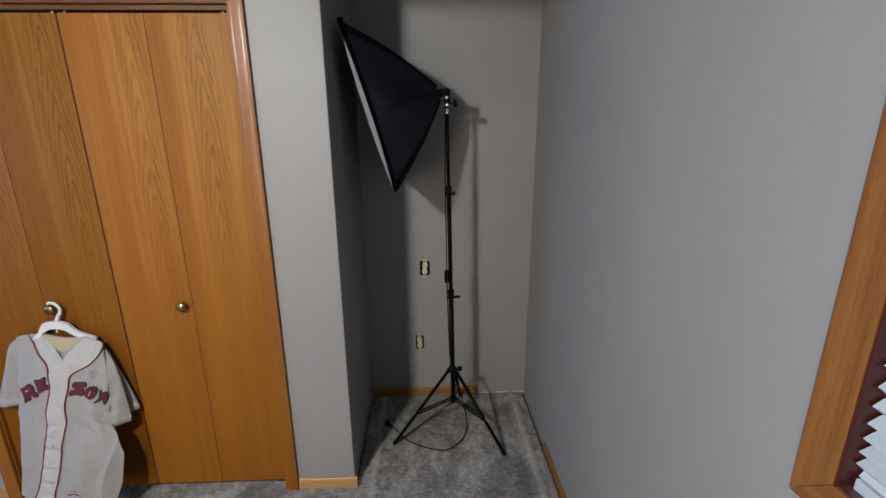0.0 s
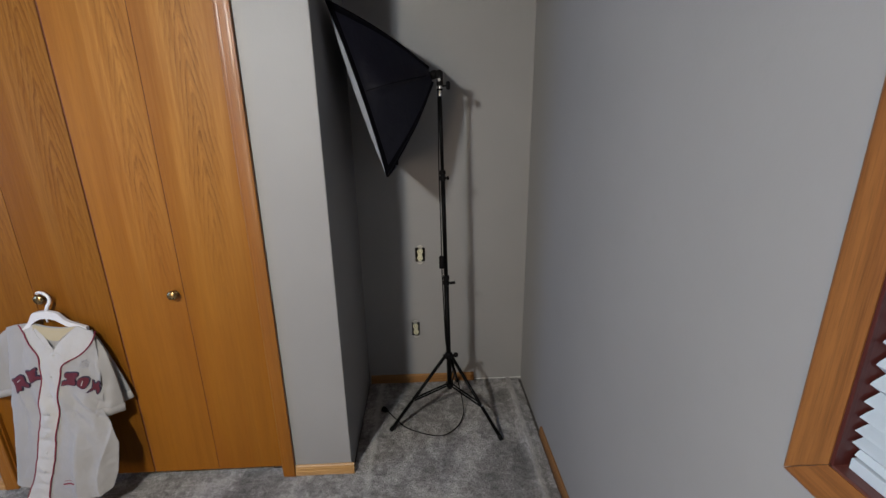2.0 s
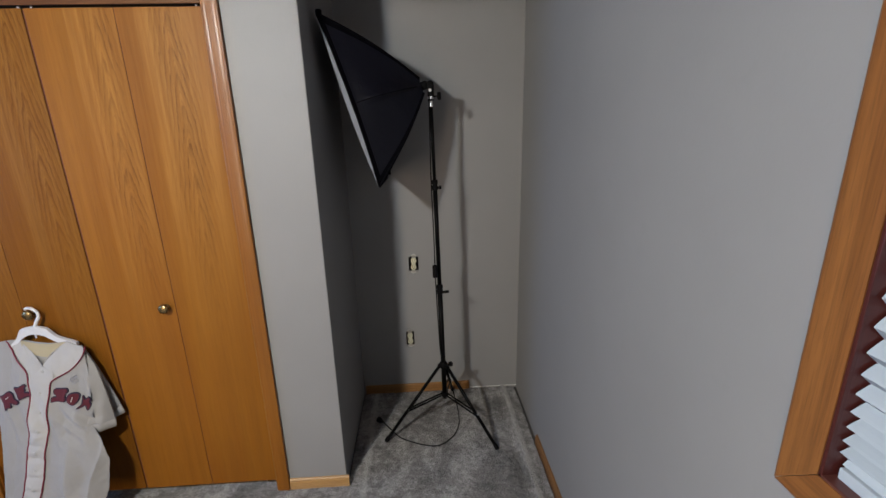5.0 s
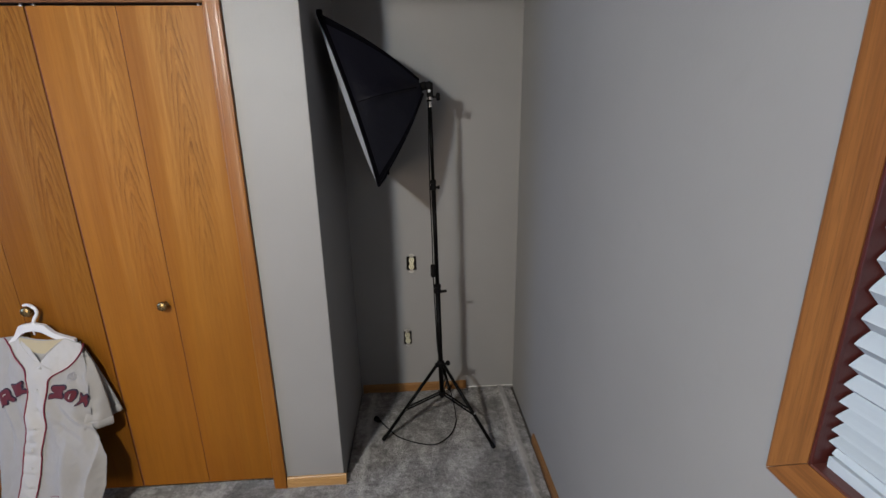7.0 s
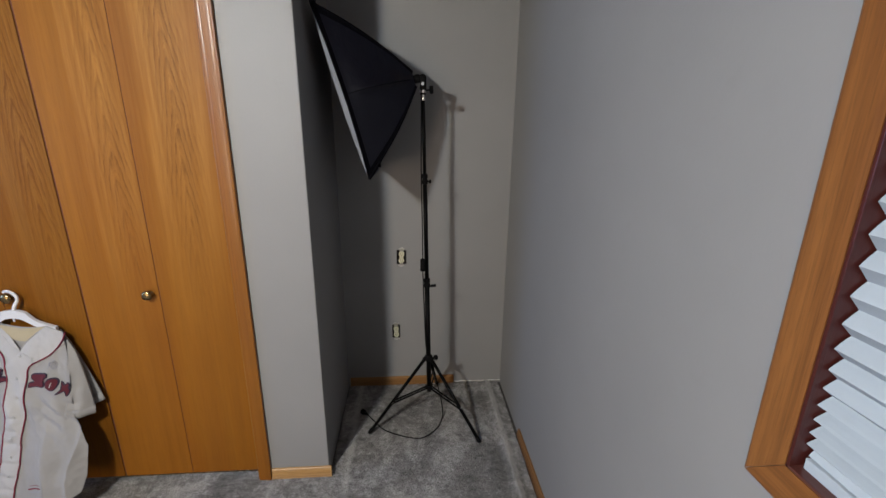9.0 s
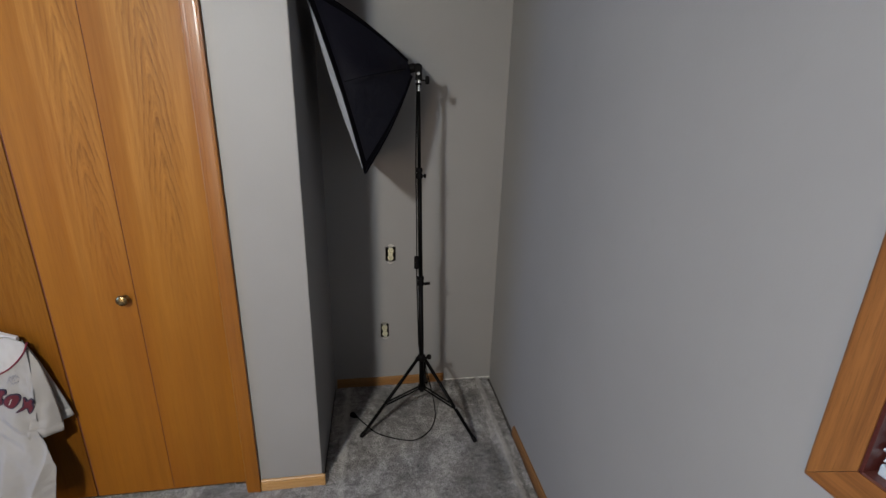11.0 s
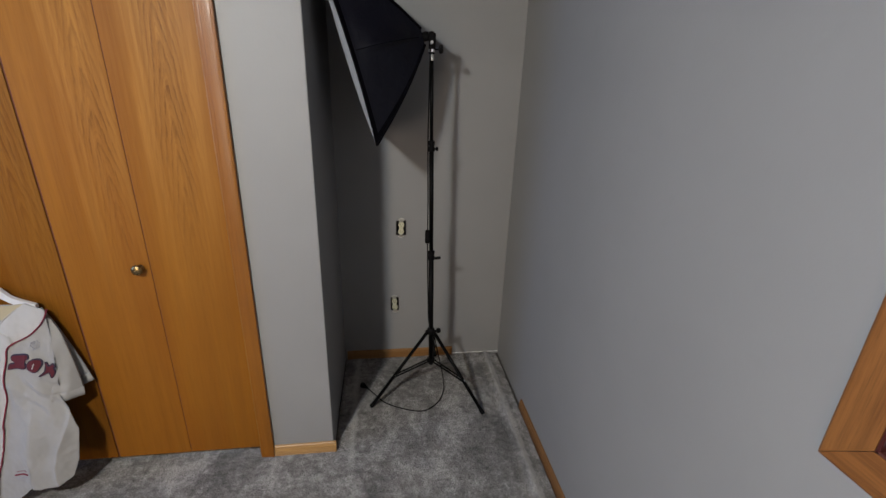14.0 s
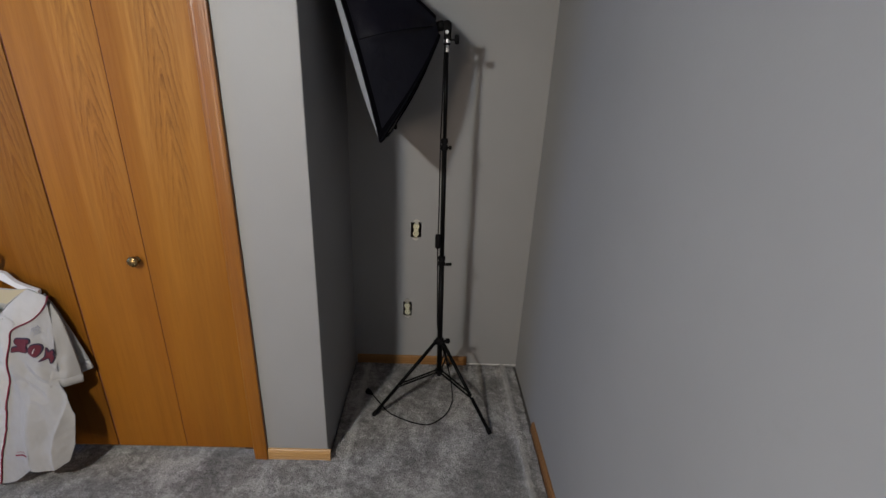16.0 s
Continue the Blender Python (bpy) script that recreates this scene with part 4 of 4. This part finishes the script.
def power_cord():
    cord = thing("power_cord", (-0.02, 2.1, 0.0), "thin black power cord with inline switch, looped on the carpet", "power cord")
    s = Vector((0.006 - 0.0125, 2.250, 0.901))
    upper = smooth_line([(-0.004, 2.262, 1.735), (-0.010, 2.250, 1.69), on_pole(1.5) + Vector((-0.013, -0.006, 0)), on_pole(1.32) + Vector((-0.017, -0.010, 0)), on_pole(1.1) + Vector((-0.017, -0.013, 0)), s + Vector((0, 0, 0.03))], 8)
    part("cable", tube(upper, 0.0028, 7), M_RUBBER, cord, smooth=True)
    lower = smooth_line([s - Vector((0, 0, 0.03)), on_pole(0.80) + Vector((-0.019, -0.008, 0)), on_pole(0.6) + Vector((-0.016, -0.004, 0)), on_pole(0.42) + Vector((-0.010, 0.016, 0)), (0.040, 2.298, 0.34), (0.066, 2.306, 0.22), (0.092, 2.304, 0.10), (0.102, 2.286, 0.03), (0.097, 2.245, 0.006), (0.060, 2.160, 0.006), (-0.018, 2.098, 0.006), (-0.110, 2.114, 0.006), (-0.213, 2.170, 0.006), (-0.275, 2.245, 0.007), (-0.318, 2.300, 0.012)], 8)
    part("cable", tube(lower, 0.0030, 7), M_RUBBER, cord, smooth=True)
    part("switch", box(s.x - 0.0125, s.x + 0.0125, s.y - 0.009, s.y + 0.009, s.z - 0.034, s.z + 0.034, 0.0085, 4), M_RUBBER, cord, "black inline rocker switch", True)
    plug = lathe([(0.005, 0), (0.007, 0.012), (0.013, 0.020), (0.0145, 0.038), (0.012, 0.042)], (-0.316, 2.298, 0.013), (-0.75, 0.55, 0.08), 14)
    p = part("plug", plug, M_RUBBER, cord, "black moulded plug", True)
    for e in (-1, 1):
        part("prong", box(-0.362 + e * 0.004, -0.358 + e * 0.004, 2.326 + e * 0.005, 2.338 + e * 0.005, 0.014, 0.020), M_STEEL, p)


power_cord()


# ---------------------------------------------------------------- jersey on its hanger
def hang(z):
    """How far out from the door the cloth hangs at a height."""
    return 1.865 - 0.18 * (0.82 - z)


EDGE_R = [(0.0, -1.46), (0.09, -1.425), (0.20, -1.385), (0.324, -1.368), (0.39, -1.385), (0.46, -1.415), (0.60, -1.415), (0.78, -1.425), (0.83, -1.44)]
EDGE_L = [(0.0, -1.835), (0.18, -1.823), (0.387, -1.809), (0.53, -1.800), (0.70, -1.775), (0.81, -1.772), (0.83, -1.77)]
MID = [(0.0, -1.706), (0.14, -1.690), (0.214, -1.668), (0.291, -1.651), (0.37, -1.637), (0.457, -1.617), (0.528, -1.609), (0.61, -1.594), (0.694, -1.576), (0.72, -1.574), (0.82, -1.570)]


PIPE_L = [(-1.714, 0.818), (-1.692, 0.783), (-1.668, 0.733), (-1.639, 0.698), (-1.632, 0.658), (-1.632, 0.608), (-1.646, 0.533), (-1.656, 0.458), (-1.674, 0.378), (-1.689, 0.298), (-1.706, 0.222), (-1.733, 0.150), (-1.778, 0.066)]
PIPE_R = [(-1.412, 0.786), (-1.432, 0.743), (-1.474, 0.698), (-1.530, 0.670), (-1.550, 0.648), (-1.557, 0.608), (-1.571, 0.533), (-1.581, 0.458), (-1.600, 0.378), (-1.614, 0.298), (-1.632, 0.222), (-1.654, 0.148), (-1.674, 0.038)]


def piped(line, z):
    """Where a piping line crosses a height."""
    return lerp_table([(b, a) for a, b in reversed(line)], z)


# shirt tail: long in the middle, cut away at the sides
HEM = [(-1.0, 0.160), (-0.78, 0.176), (-0.60, 0.176), (-0.55, 0.110), (-0.46, 0.046), (-0.25, 0.035), (-0.05, 0.036), (0.12, 0.050), (0.28, 0.082), (0.42, 0.118), (0.55, 0.112), (0.8, 0.108), (1.0, 0.13)]


def cloth_y(x, z):
    """The front of the hanging cloth."""
    a, b = lerp_table(EDGE_L, z), lerp_table(EDGE_R, z)
    s = max(-1.0, min(1.0, 2 * (x - a) / (b - a) - 1))
    full = 0.020 * (1 - abs(s) ** 2.4) * (1 - 0.75 * max(0.0, min(1.0, (z - 0.66) / 0.12)))
    low = max(0.0, min(1.0, (0.62 - z) / 0.3))
    m = lerp_table(MID, z)
    d = x - (m + 0.108 + 0.15 * (0.5 - z) + 0.010 * math.sin(z * 17 + 0.6))
    soft = math.sqrt(d * d + 0.00008) - 0.009
    fold = -0.034 * low * (math.exp(-soft / 0.030) if d < 0 else math.exp(-soft / 0.085))
    d = x - (m + 0.235 + 0.012 * math.sin(z * 21))
    fold -= 0.016 * low * (math.exp(d / 0.016) if d < 0 else math.exp(-d / 0.03))
    fold += 0.030 * max(0.0, min(1.0, (m - 0.030 - x) / 0.13)) * min(1.0, 0.45 + low)
    chest = max(0.0, 1 - abs(z - 0.5) / 0.2)
    fold += 0.008 * chest * math.sin((x - m) * 70 + z * 26)
    slack = max(0.0, 1 - abs(x - m) / 0.045) * max(0.0, min(1.0, (0.56 - z) / 0.1))
    at = (z + 0.10 * (x - m) + 0.008 * math.sin(z * 31)) % 0.062
    fold += slack * (0.0085 * math.exp(-((at - 0.030) / 0.0065) ** 2) + 0.0025 * math.sin(z * 125 + 2 * math.sin(x * 60)))
    pull = max(0.0, min(1.0, (s - 0.25) / 0.3)) * max(0.0, 1 - abs(z - 0.50) / 0.17)
    fold += 0.0050 * pull * math.sin(95 * (x + 0.75 * z) + 3 * math.sin(z * 14))
    fold += 0.006 * noise.noise(Vector((x * 11, 2.0, z * 8))) + 0.003 * noise.noise(Vector((x * 27, 5.0, z * 19)))
    fold += 0.0014 * noise.noise(Vector((x * 62, 1.0, z * 48)))
    return hang(z) - full + fold


def jersey():
    je = thing("baseball_jersey", (-1.6, 1.86, 0.03), "white baseball jersey with dark red piping, hung on a hanger", "jersey")
    rows, cols = 150, 150
    v_at, neck_l, neck_r = -1.580, -1.660, -1.484

    def top(x, back=False):
        if x < neck_l:
            return 0.822 - 0.14 * ((neck_l - x) / 0.108) ** 2 * 0.12
        if x > neck_r:
            return 0.808 - 0.030 * ((x - neck_r) / 0.07)
        if back:
            return 0.822 - 0.014 * (x - neck_l) / (neck_r - neck_l) - 0.012 * math.sin(math.pi * (x - neck_l) / (neck_r - neck_l))
        if x < v_at:
            t = (v_at - x) / (v_at - neck_l)
            return 0.716 + (0.822 - 0.716) * t ** 0.85
        t = (x - v_at) / (neck_r - v_at)
        return 0.716 + (0.808 - 0.716) * t ** 0.8

    def hem(s, back=False):
        if back:
            return 0.125 + 0.02 * s * s
        return lerp_table(HEM, s)

    def sheet(back):
        bm = bmesh.new()
        g = []
        for j in range(cols + 1):
            s = -1 + 2 * j / cols
            col = []
            for i in range(rows + 1):
                t = i / rows
                z = 0.8
                for _ in range(3):
                    xx = lerp_table(EDGE_L, z) + (lerp_table(EDGE_R, z) - lerp_table(EDGE_L, z)) * (s + 1) / 2
                    zt, zb = top(xx, back), hem(s, back)
                    z = zt + (zb - zt) * t
                x = lerp_table(EDGE_L, z) + (lerp_table(EDGE_R, z) - lerp_table(EDGE_L, z)) * (s + 1) / 2
                if back:
                    # the back meets the front along the side seams
                    y = hang(z) + 0.005 * (1 - s * s) + 0.004 * noise.noise(Vector((x * 9, 1, z * 7)))
                    y = min(y + (cloth_y(x, z) + 0.0008 - y) * abs(s) ** 8, 1.897)
                else:
                    y = cloth_y(x, z)
                col.append((x, y, z))
            g.append(col)
        for off in (0.0, 0.0016):
            grid = [[bm.verts.new((x, y + off, z)) for x, y, z in col] for col in g]
            for j in range(cols):
                for i in range(rows):
                    f = bm.faces.new((grid[j][i], grid[j + 1][i], grid[j + 1][i + 1], grid[j][i + 1]))
                    c = f.calc_center_median()
                    # the smooth white facing runs round the neck, inside the piping
                    if not back and c.z > 0.645 and piped(PIPE_L, c.z) < c.x < piped(PIPE_R, c.z):
                        f.material_index = 1
        return bm

    part("front", sheet(False), M_JERSEY, je, smooth=True).data.materials.append(M_PLACKET)
    part("back", sheet(True), M_JERSEY, je, smooth=True)
    # cream lining of the back neck
    bm = bmesh.new()
    g = []
    for j in range(17):
        x = neck_l + 0.004 + (neck_r - neck_l - 0.008) * j / 16
        u = j / 16
        g.append([bm.verts.new((x, min(1.895, hang(zz) - 0.0012), zz)) for zz in [top(x, True) - 0.001 - (0.036 + 0.016 * math.sin(math.pi * u)) * i / 6 for i in range(7)]])
    for p, q in zip(g, g[1:]):
        for i in range(6):
            bm.faces.new((p[i], q[i], q[i + 1], p[i + 1]))
    part("neck_lining", bm, M_NECK, je, "cream lining inside the collar", True)

    # sleeves: flat lobes of doubled cloth between two edges, from shoulder to cuff
    def sleeve(inner, outer, near, far, swell, seed, tuck=False):
        n, m = 30, 18

        def even(points):
            line = smooth_line([(x, 0, z) for x, z in points], 10)
            far_along = np.cumsum([0.0] + [(q - p).length for p, q in zip(line, line[1:])])
            xs, zs = [p.x for p in line], [p.z for p in line]
            at = np.linspace(0, far_along[-1], n + 1)
            return list(zip(np.interp(at, far_along, xs), np.interp(at, far_along, zs)))

        left, right = even(inner), even(outer)

        def at(i, j, layer):
            t, u = i / n, j / m
            x, z = left[i][0] + (right[i][0] - left[i][0]) * u, left[i][1] + (right[i][1] - left[i][1]) * u
            y_in = cloth_y(left[i][0], left[i][1]) + 0.003 if tuck else near[0] + (near[1] - near[0]) * t
            y_out = far[0] + (far[1] - far[0]) * t
            y = y_in + (y_out - y_in) * u
            round_ = max(0.0, 4 * u * (1 - u)) ** 0.6 * min(1.0, 0.25 + 2.5 * t)
            crease = 0.006 * noise.noise(Vector((x * 26, seed, z * 9))) + 0.004 * math.sin(9 * u + 5 * t + seed) * t + 0.0022 * noise.noise(Vector((x * 60, seed, z * 40)))
            if layer:
                return Vector((x, min(y + 0.35 * swell * round_, 1.9), z))
            return Vector((x, y - swell * round_ + crease * round_, z))

        bm = bmesh.new()
        grids = [[[bm.verts.new(at(i, j, k)) for j in range(m + 1)] for i in range(n + 1)] for k in (0, 1)]
        for g in grids:
            for i in range(n):
                for j in range(m):
                    bm.faces.new((g[i][j], g[i][j + 1], g[i + 1][j + 1], g[i + 1][j]))
        for i in (0, n):
            for j in range(m):
                bm.faces.new((grids[0][i][j], grids[0][i][j + 1], grids[1][i][j + 1], grids[1][i][j]))
        lobe = part("sleeve", bm, M_JERSEY, je, smooth=True)
        # turned hem round the cuff, a crisp band standing just off the cloth
        band = bmesh.new()
        g = []
        for i, lift in ((n - 3, 0.0008), (n - 3, 0.0026), (n - 1, 0.0030), (n, 0.0022), (n, -0.003)):
            g.append([band.verts.new(at(i, j, 0) + Vector((0, -lift, -0.002 if i == n else 0))) for j in range(m + 1)])
        for p, q in zip(g, g[1:]):
            for j in range(m):
                band.faces.new((p[j], p[j + 1], q[j + 1], q[j]))
        part("sleeve_hem", band, M_JERSEY, lobe, "folded white hem", True)

    # one sleeve is creased lengthwise: a lobe lying back against the door, and one in front
    sleeve([(-1.470, 0.755), (-1.468, 0.692), (-1.455, 0.610), (-1.432, 0.518), (-1.408, 0.440)], [(-1.446, 0.782), (-1.420, 0.722), (-1.393, 0.638), (-1.367, 0.546), (-1.346, 0.462)], (1.868, 1.874), (1.880, 1.880), 0.010, 3.0)
    sleeve([(-1.450, 0.748), (-1.440, 0.645), (-1.434, 0.559), (-1.437, 0.493), (-1.442, 0.438)], [(-1.424, 0.752), (-1.396, 0.690), (-1.380, 0.615), (-1.366, 0.524), (-1.360, 0.457), (-1.363, 0.426)], (0, 0), (1.866, 1.838), 0.007, 1.0, True)
    sleeve([(-1.722, 0.796), (-1.752, 0.764), (-1.768, 0.735), (-1.786, 0.648), (-1.802, 0.578), (-1.816, 0.502)], [(-1.736, 0.815), (-1.782, 0.790), (-1.810, 0.762), (-1.852, 0.660), (-1.888, 0.572), (-1.920, 0.495)], (1.878, 1.866), (1.876, 1.868), 0.011, 2.0)

    # button band, raised over the front
    bm = bmesh.new()
    for off in (0, 1):
        g = []
        for i in range(91):
            z = 0.711 - (0.711 - 0.034) * i / 90
            m = lerp_table(MID, z)
            grow = min(1.0, 0.06 + (0.712 - z) / 0.05)
            a, b = m + (piped(PIPE_L, z) - m) * grow, m + (piped(PIPE_R, z) - m) * grow
            g.append([bm.verts.new((a + (b - a) * u, cloth_y(a + (b - a) * u, z) - 0.0035 + 0.0025 * off - 0.008 * u * (1 - u), z)) for u in np.linspace(0, 1, 13)])
        for p, q in zip(g, g[1:]):
            for k in range(12):
                bm.faces.new((p[k], p[k + 1], q[k + 1], q[k]))
    part("button_band", bm, M_PLACKET, je, "white button band with soft cross folds", True)

    def laid(pts, steps=10, lift=0.004):
        line = smooth_line([(x, 0, z) for x, z in pts], steps)
        return [Vector((p.x, cloth_y(p.x, p.z) - lift, p.z)) for p in line]

    for pts in (PIPE_L, PIPE_R):
        part("piping", tube(laid(pts), 0.0026, 6), M_RED, je, "dark red piping", True)
    for edge in ([(neck_l + 0.002, 0.818), (-1.645, 0.778), (-1.615, 0.738), (v_at, 0.716)], [(v_at, 0.716), (-1.56, 0.748), (-1.52, 0.782), (neck_r, 0.806)]):
        part("collar_edge", tube(laid(edge, 8, 0.0), 0.0013, 6), M_PLACKET, je, "", True)
    for z in (0.702, 0.618, 0.536, 0.465, 0.378, 0.299, 0.222):
        x = lerp_table(MID, z)
        part("button", lathe([(0.0, 0.0), (0.0055, 0.0), (0.0062, 0.0012), (0.0055, 0.0024), (0.003, 0.0018), (0.0, 0.0018)], (x, cloth_y(x, z) - 0.0055, z), (0, -1, 0.1), 14), M_BUTTON, je, "small pearly button", True)

    # felt patches on the chest: plain slanted blocks with flared ends, in an arch
    def patch(x, z, size, turn, shape, slots=()):
        ca, sa = math.cos(turn), math.sin(turn)

        def solid(grow, lift, name, mat, parent, label):
            bm = bmesh.new()
            ring = smooth_line([(px * size, 0, pz * size) for px, pz in shape + shape[:1]], 4)[:-1]
            n = len(ring)
            spots = []
            for k in range(n):
                way = (ring[(k + 1) % n] - ring[k - 1]).normalized()
                q = ring[k] + Vector((way.z, 0, -way.x)) * grow
                xx, zz = x + q.x * ca - q.z * sa, z + q.x * sa + q.z * ca
                spots.append((xx, zz))
            face = bm.faces.new([bm.verts.new((a, 0, b)) for a, b in spots])
            bmesh.ops.triangulate(bm, faces=[face])
            inner = [e for e in bm.edges if not e.is_boundary]
            bmesh.ops.subdivide_edges(bm, edges=inner, cuts=3, use_grid_fill=True)
            bmesh.ops.triangulate(bm, faces=list(bm.faces))
            for vert in bm.verts:
                vert.co.y = cloth_y(vert.co.x, vert.co.z) - lift
            out = bmesh.ops.extrude_edge_only(bm, edges=[e for e in bm.edges if e.is_boundary])
            for g in out["geom"]:
                if isinstance(g, bmesh.types.BMVert):
                    g.co.y += 0.003
            return part(name, bm, mat, parent, label)
        rim = solid(0.0022, 0.0050, "chest_patch", M_NAVY, je, "dark red felt patch with navy edging")
        felt = solid(-0.0016, 0.0068, "felt", M_PATCH, rim, "dark red felt")
        for a, b in slots:
            ends = [(x + (p[0] * ca - p[1] * sa) * size, z + (p[0] * sa + p[1] * ca) * size) for p in (a, b)]
            mid = ((ends[0][0] + ends[1][0]) / 2, (ends[0][1] + ends[1][1]) / 2)
            part("slot", tube(laid([ends[0], mid, ends[1]], 4, 0.0068), 0.0020, 6), M_PLACKET, felt, "white slot through the felt", True)

    # counter-clockwise outlines, one unit high
    block = [(-0.62, -0.50), (-0.30, -0.40), (-0.10, -0.50), (0.02, -0.20), (0.30, -0.52), (0.66, -0.42), (0.42, -0.12), (0.52, 0.22), (0.30, 0.50), (-0.20, 0.46), (-0.60, 0.52), (-0.44, 0.0)]
    comb = [(-0.50, -0.50), (0.10, -0.44), (0.52, -0.50), (0.46, -0.20), (0.18, -0.10), (0.34, 0.08), (0.20, 0.22), (0.50, 0.30), (0.46, 0.50), (-0.04, 0.44), (-0.54, 0.50), (-0.38, 0.0)]
    slant = [(-0.52, -0.52), (-0.10, -0.44), (0.28, -0.48), (0.46, -0.20), (0.26, 0.06), (0.12, 0.20), (0.52, 0.26), (0.44, 0.52), (0.0, 0.46), (-0.36, 0.40), (-0.38, 0.10), (-0.16, -0.12), (-0.50, -0.20)]
    oval = [(-0.34, -0.40), (0.0, -0.52), (0.34, -0.40), (0.46, 0.0), (0.34, 0.40), (0.0, 0.52), (-0.34, 0.40), (-0.46, 0.0)]
    wedge = [(-0.40, -0.50), (-0.12, -0.30), (0.10, -0.20), (0.38, -0.54), (0.40, -0.10), (0.16, 0.10), (0.34, 0.36), (0.10, 0.52), (-0.10, 0.26), (-0.40, 0.48), (-0.16, 0.02)]
    patch(-1.730, 0.584, 0.058, 0.50, block, [((-0.06, 0.16), (0.16, 0.20))])
    patch(-1.664, 0.622, 0.050, 0.36, comb)
    patch(-1.519, 0.604, 0.055, -0.16, slant)
    patch(-1.473, 0.586, 0.042, -0.30, oval, [((0.0, -0.20), (0.0, 0.22))])
    patch(-1.435, 0.561, 0.046, -0.36, wedge)
    # faint pen marks and the tab near the hem
    for a, b, w in (((-1.484, 0.652), (-1.450, 0.664), 0.006), ((-1.478, 0.666), (-1.456, 0.672), 0.004), ((-1.474, 0.642), (-1.452, 0.650), 0.004)):
        wave = [(a[0] + (b[0] - a[0]) * k / 6, a[1] + (b[1] - a[1]) * k / 6 + (w if k % 2 else -w)) for k in range(7)]
        part("ink_mark", tube(laid(wave, 4, 0.0019), 0.0007, 5), M_INK, je, "faint blue pen mark")
    bm = bmesh.new()
    g = [[bm.verts.new((x, cloth_y(x, z) - 0.0022, z)) for z in np.linspace(0.140 + 0.25 * (x + 1.61), 0.184 + 0.25 * (x + 1.61), 6)] for x in np.linspace(-1.602, -1.526, 9)]
    for p, q in zip(g, g[1:]):
        for k in range(5):
            bm.faces.new((p[k], q[k], q[k + 1], p[k + 1]))
    tag = part("hem_tag", bm, M_JERSEY, je, "white sewn tag with a dark red bar", True)
    for a, b, r, mat in (((-1.592, 0.167), (-1.536, 0.180), 0.0030, M_RED), ((-1.586, 0.181), (-1.542, 0.191), 0.0009, M_RED), ((-1.590, 0.154), (-1.538, 0.167), 0.0009, M_INK)):
        part("bar", tube(laid([a, ((a[0] + b[0]) / 2, (a[1] + b[1]) / 2), b], 4, 0.003), r, 5), mat, tag)


jersey()


def hanger():
    ha = thing("coat_hanger", (-1.59, 1.87, 0.88), "white plastic coat hanger hooked on a brass door knob", "coat hanger")
    hook = smooth_line([(-1.622, 1.884, 0.9425), (-1.612, 1.882, 0.9470), (-1.594, 1.881, 0.944), (-1.578, 1.880, 0.928), (-1.577, 1.878, 0.908), (-1.588, 1.876, 0.890), (-1.596, 1.873, 0.868), (-1.596, 1.872, 0.858)], 8)
    part("hook", tube(hook, lambda t: 0.0058 + 0.0015 * t, 10, 0.8), M_HANGER, ha, smooth=True)
    # broad moulded shoulders with an open slot under the crown
    bm = bmesh.new()
    crown = [(-1.700, 0.800), (-1.672, 0.826), (-1.652, 0.858), (-1.640, 0.868), (-1.596, 0.874), (-1.556, 0.866), (-1.545, 0.856), (-1.524, 0.832), (-1.495, 0.817), (-1.452, 0.800)]
    under = [(-1.700, 0.788), (-1.672, 0.806), (-1.652, 0.824), (-1.628, 0.838), (-1.600, 0.842), (-1.570, 0.836), (-1.548, 0.822), (-1.524, 0.806), (-1.495, 0.794), (-1.452, 0.786)]
    cu = smooth_line([(x, 0, z) for x, z in crown], 5)
    un = smooth_line([(x, 0, z) for x, z in under], 5)
    fr, bk = [], []
    for a, b in zip(cu, un):
        fr.append((bm.verts.new((a.x, 1.864, a.z)), bm.verts.new((b.x, 1.864, b.z))))
        bk.append((bm.verts.new((a.x, 1.877, a.z)), bm.verts.new((b.x, 1.877, b.z))))
    for i in range(len(fr) - 1):
        bm.faces.new((fr[i][0], fr[i + 1][0], fr[i + 1][1], fr[i][1]))
        bm.faces.new((bk[i][0], bk[i][1], bk[i + 1][1], bk[i + 1][0]))
        bm.faces.new((fr[i][0], bk[i][0], bk[i + 1][0], fr[i + 1][0]))
        bm.faces.new((fr[i][1], fr[i + 1][1], bk[i + 1][1], bk[i][1]))
    for e in (0, -1):
        bm.faces.new((fr[e][0], fr[e][1], bk[e][1], bk[e][0]))
    part("crossbar", bm, M_HANGER, ha)
    part("notch_pin", rod((-1.598, 1.868, 0.842), (-1.598, 1.868, 0.826), 0.003, sides=8), M_HANGER, ha)


hanger()
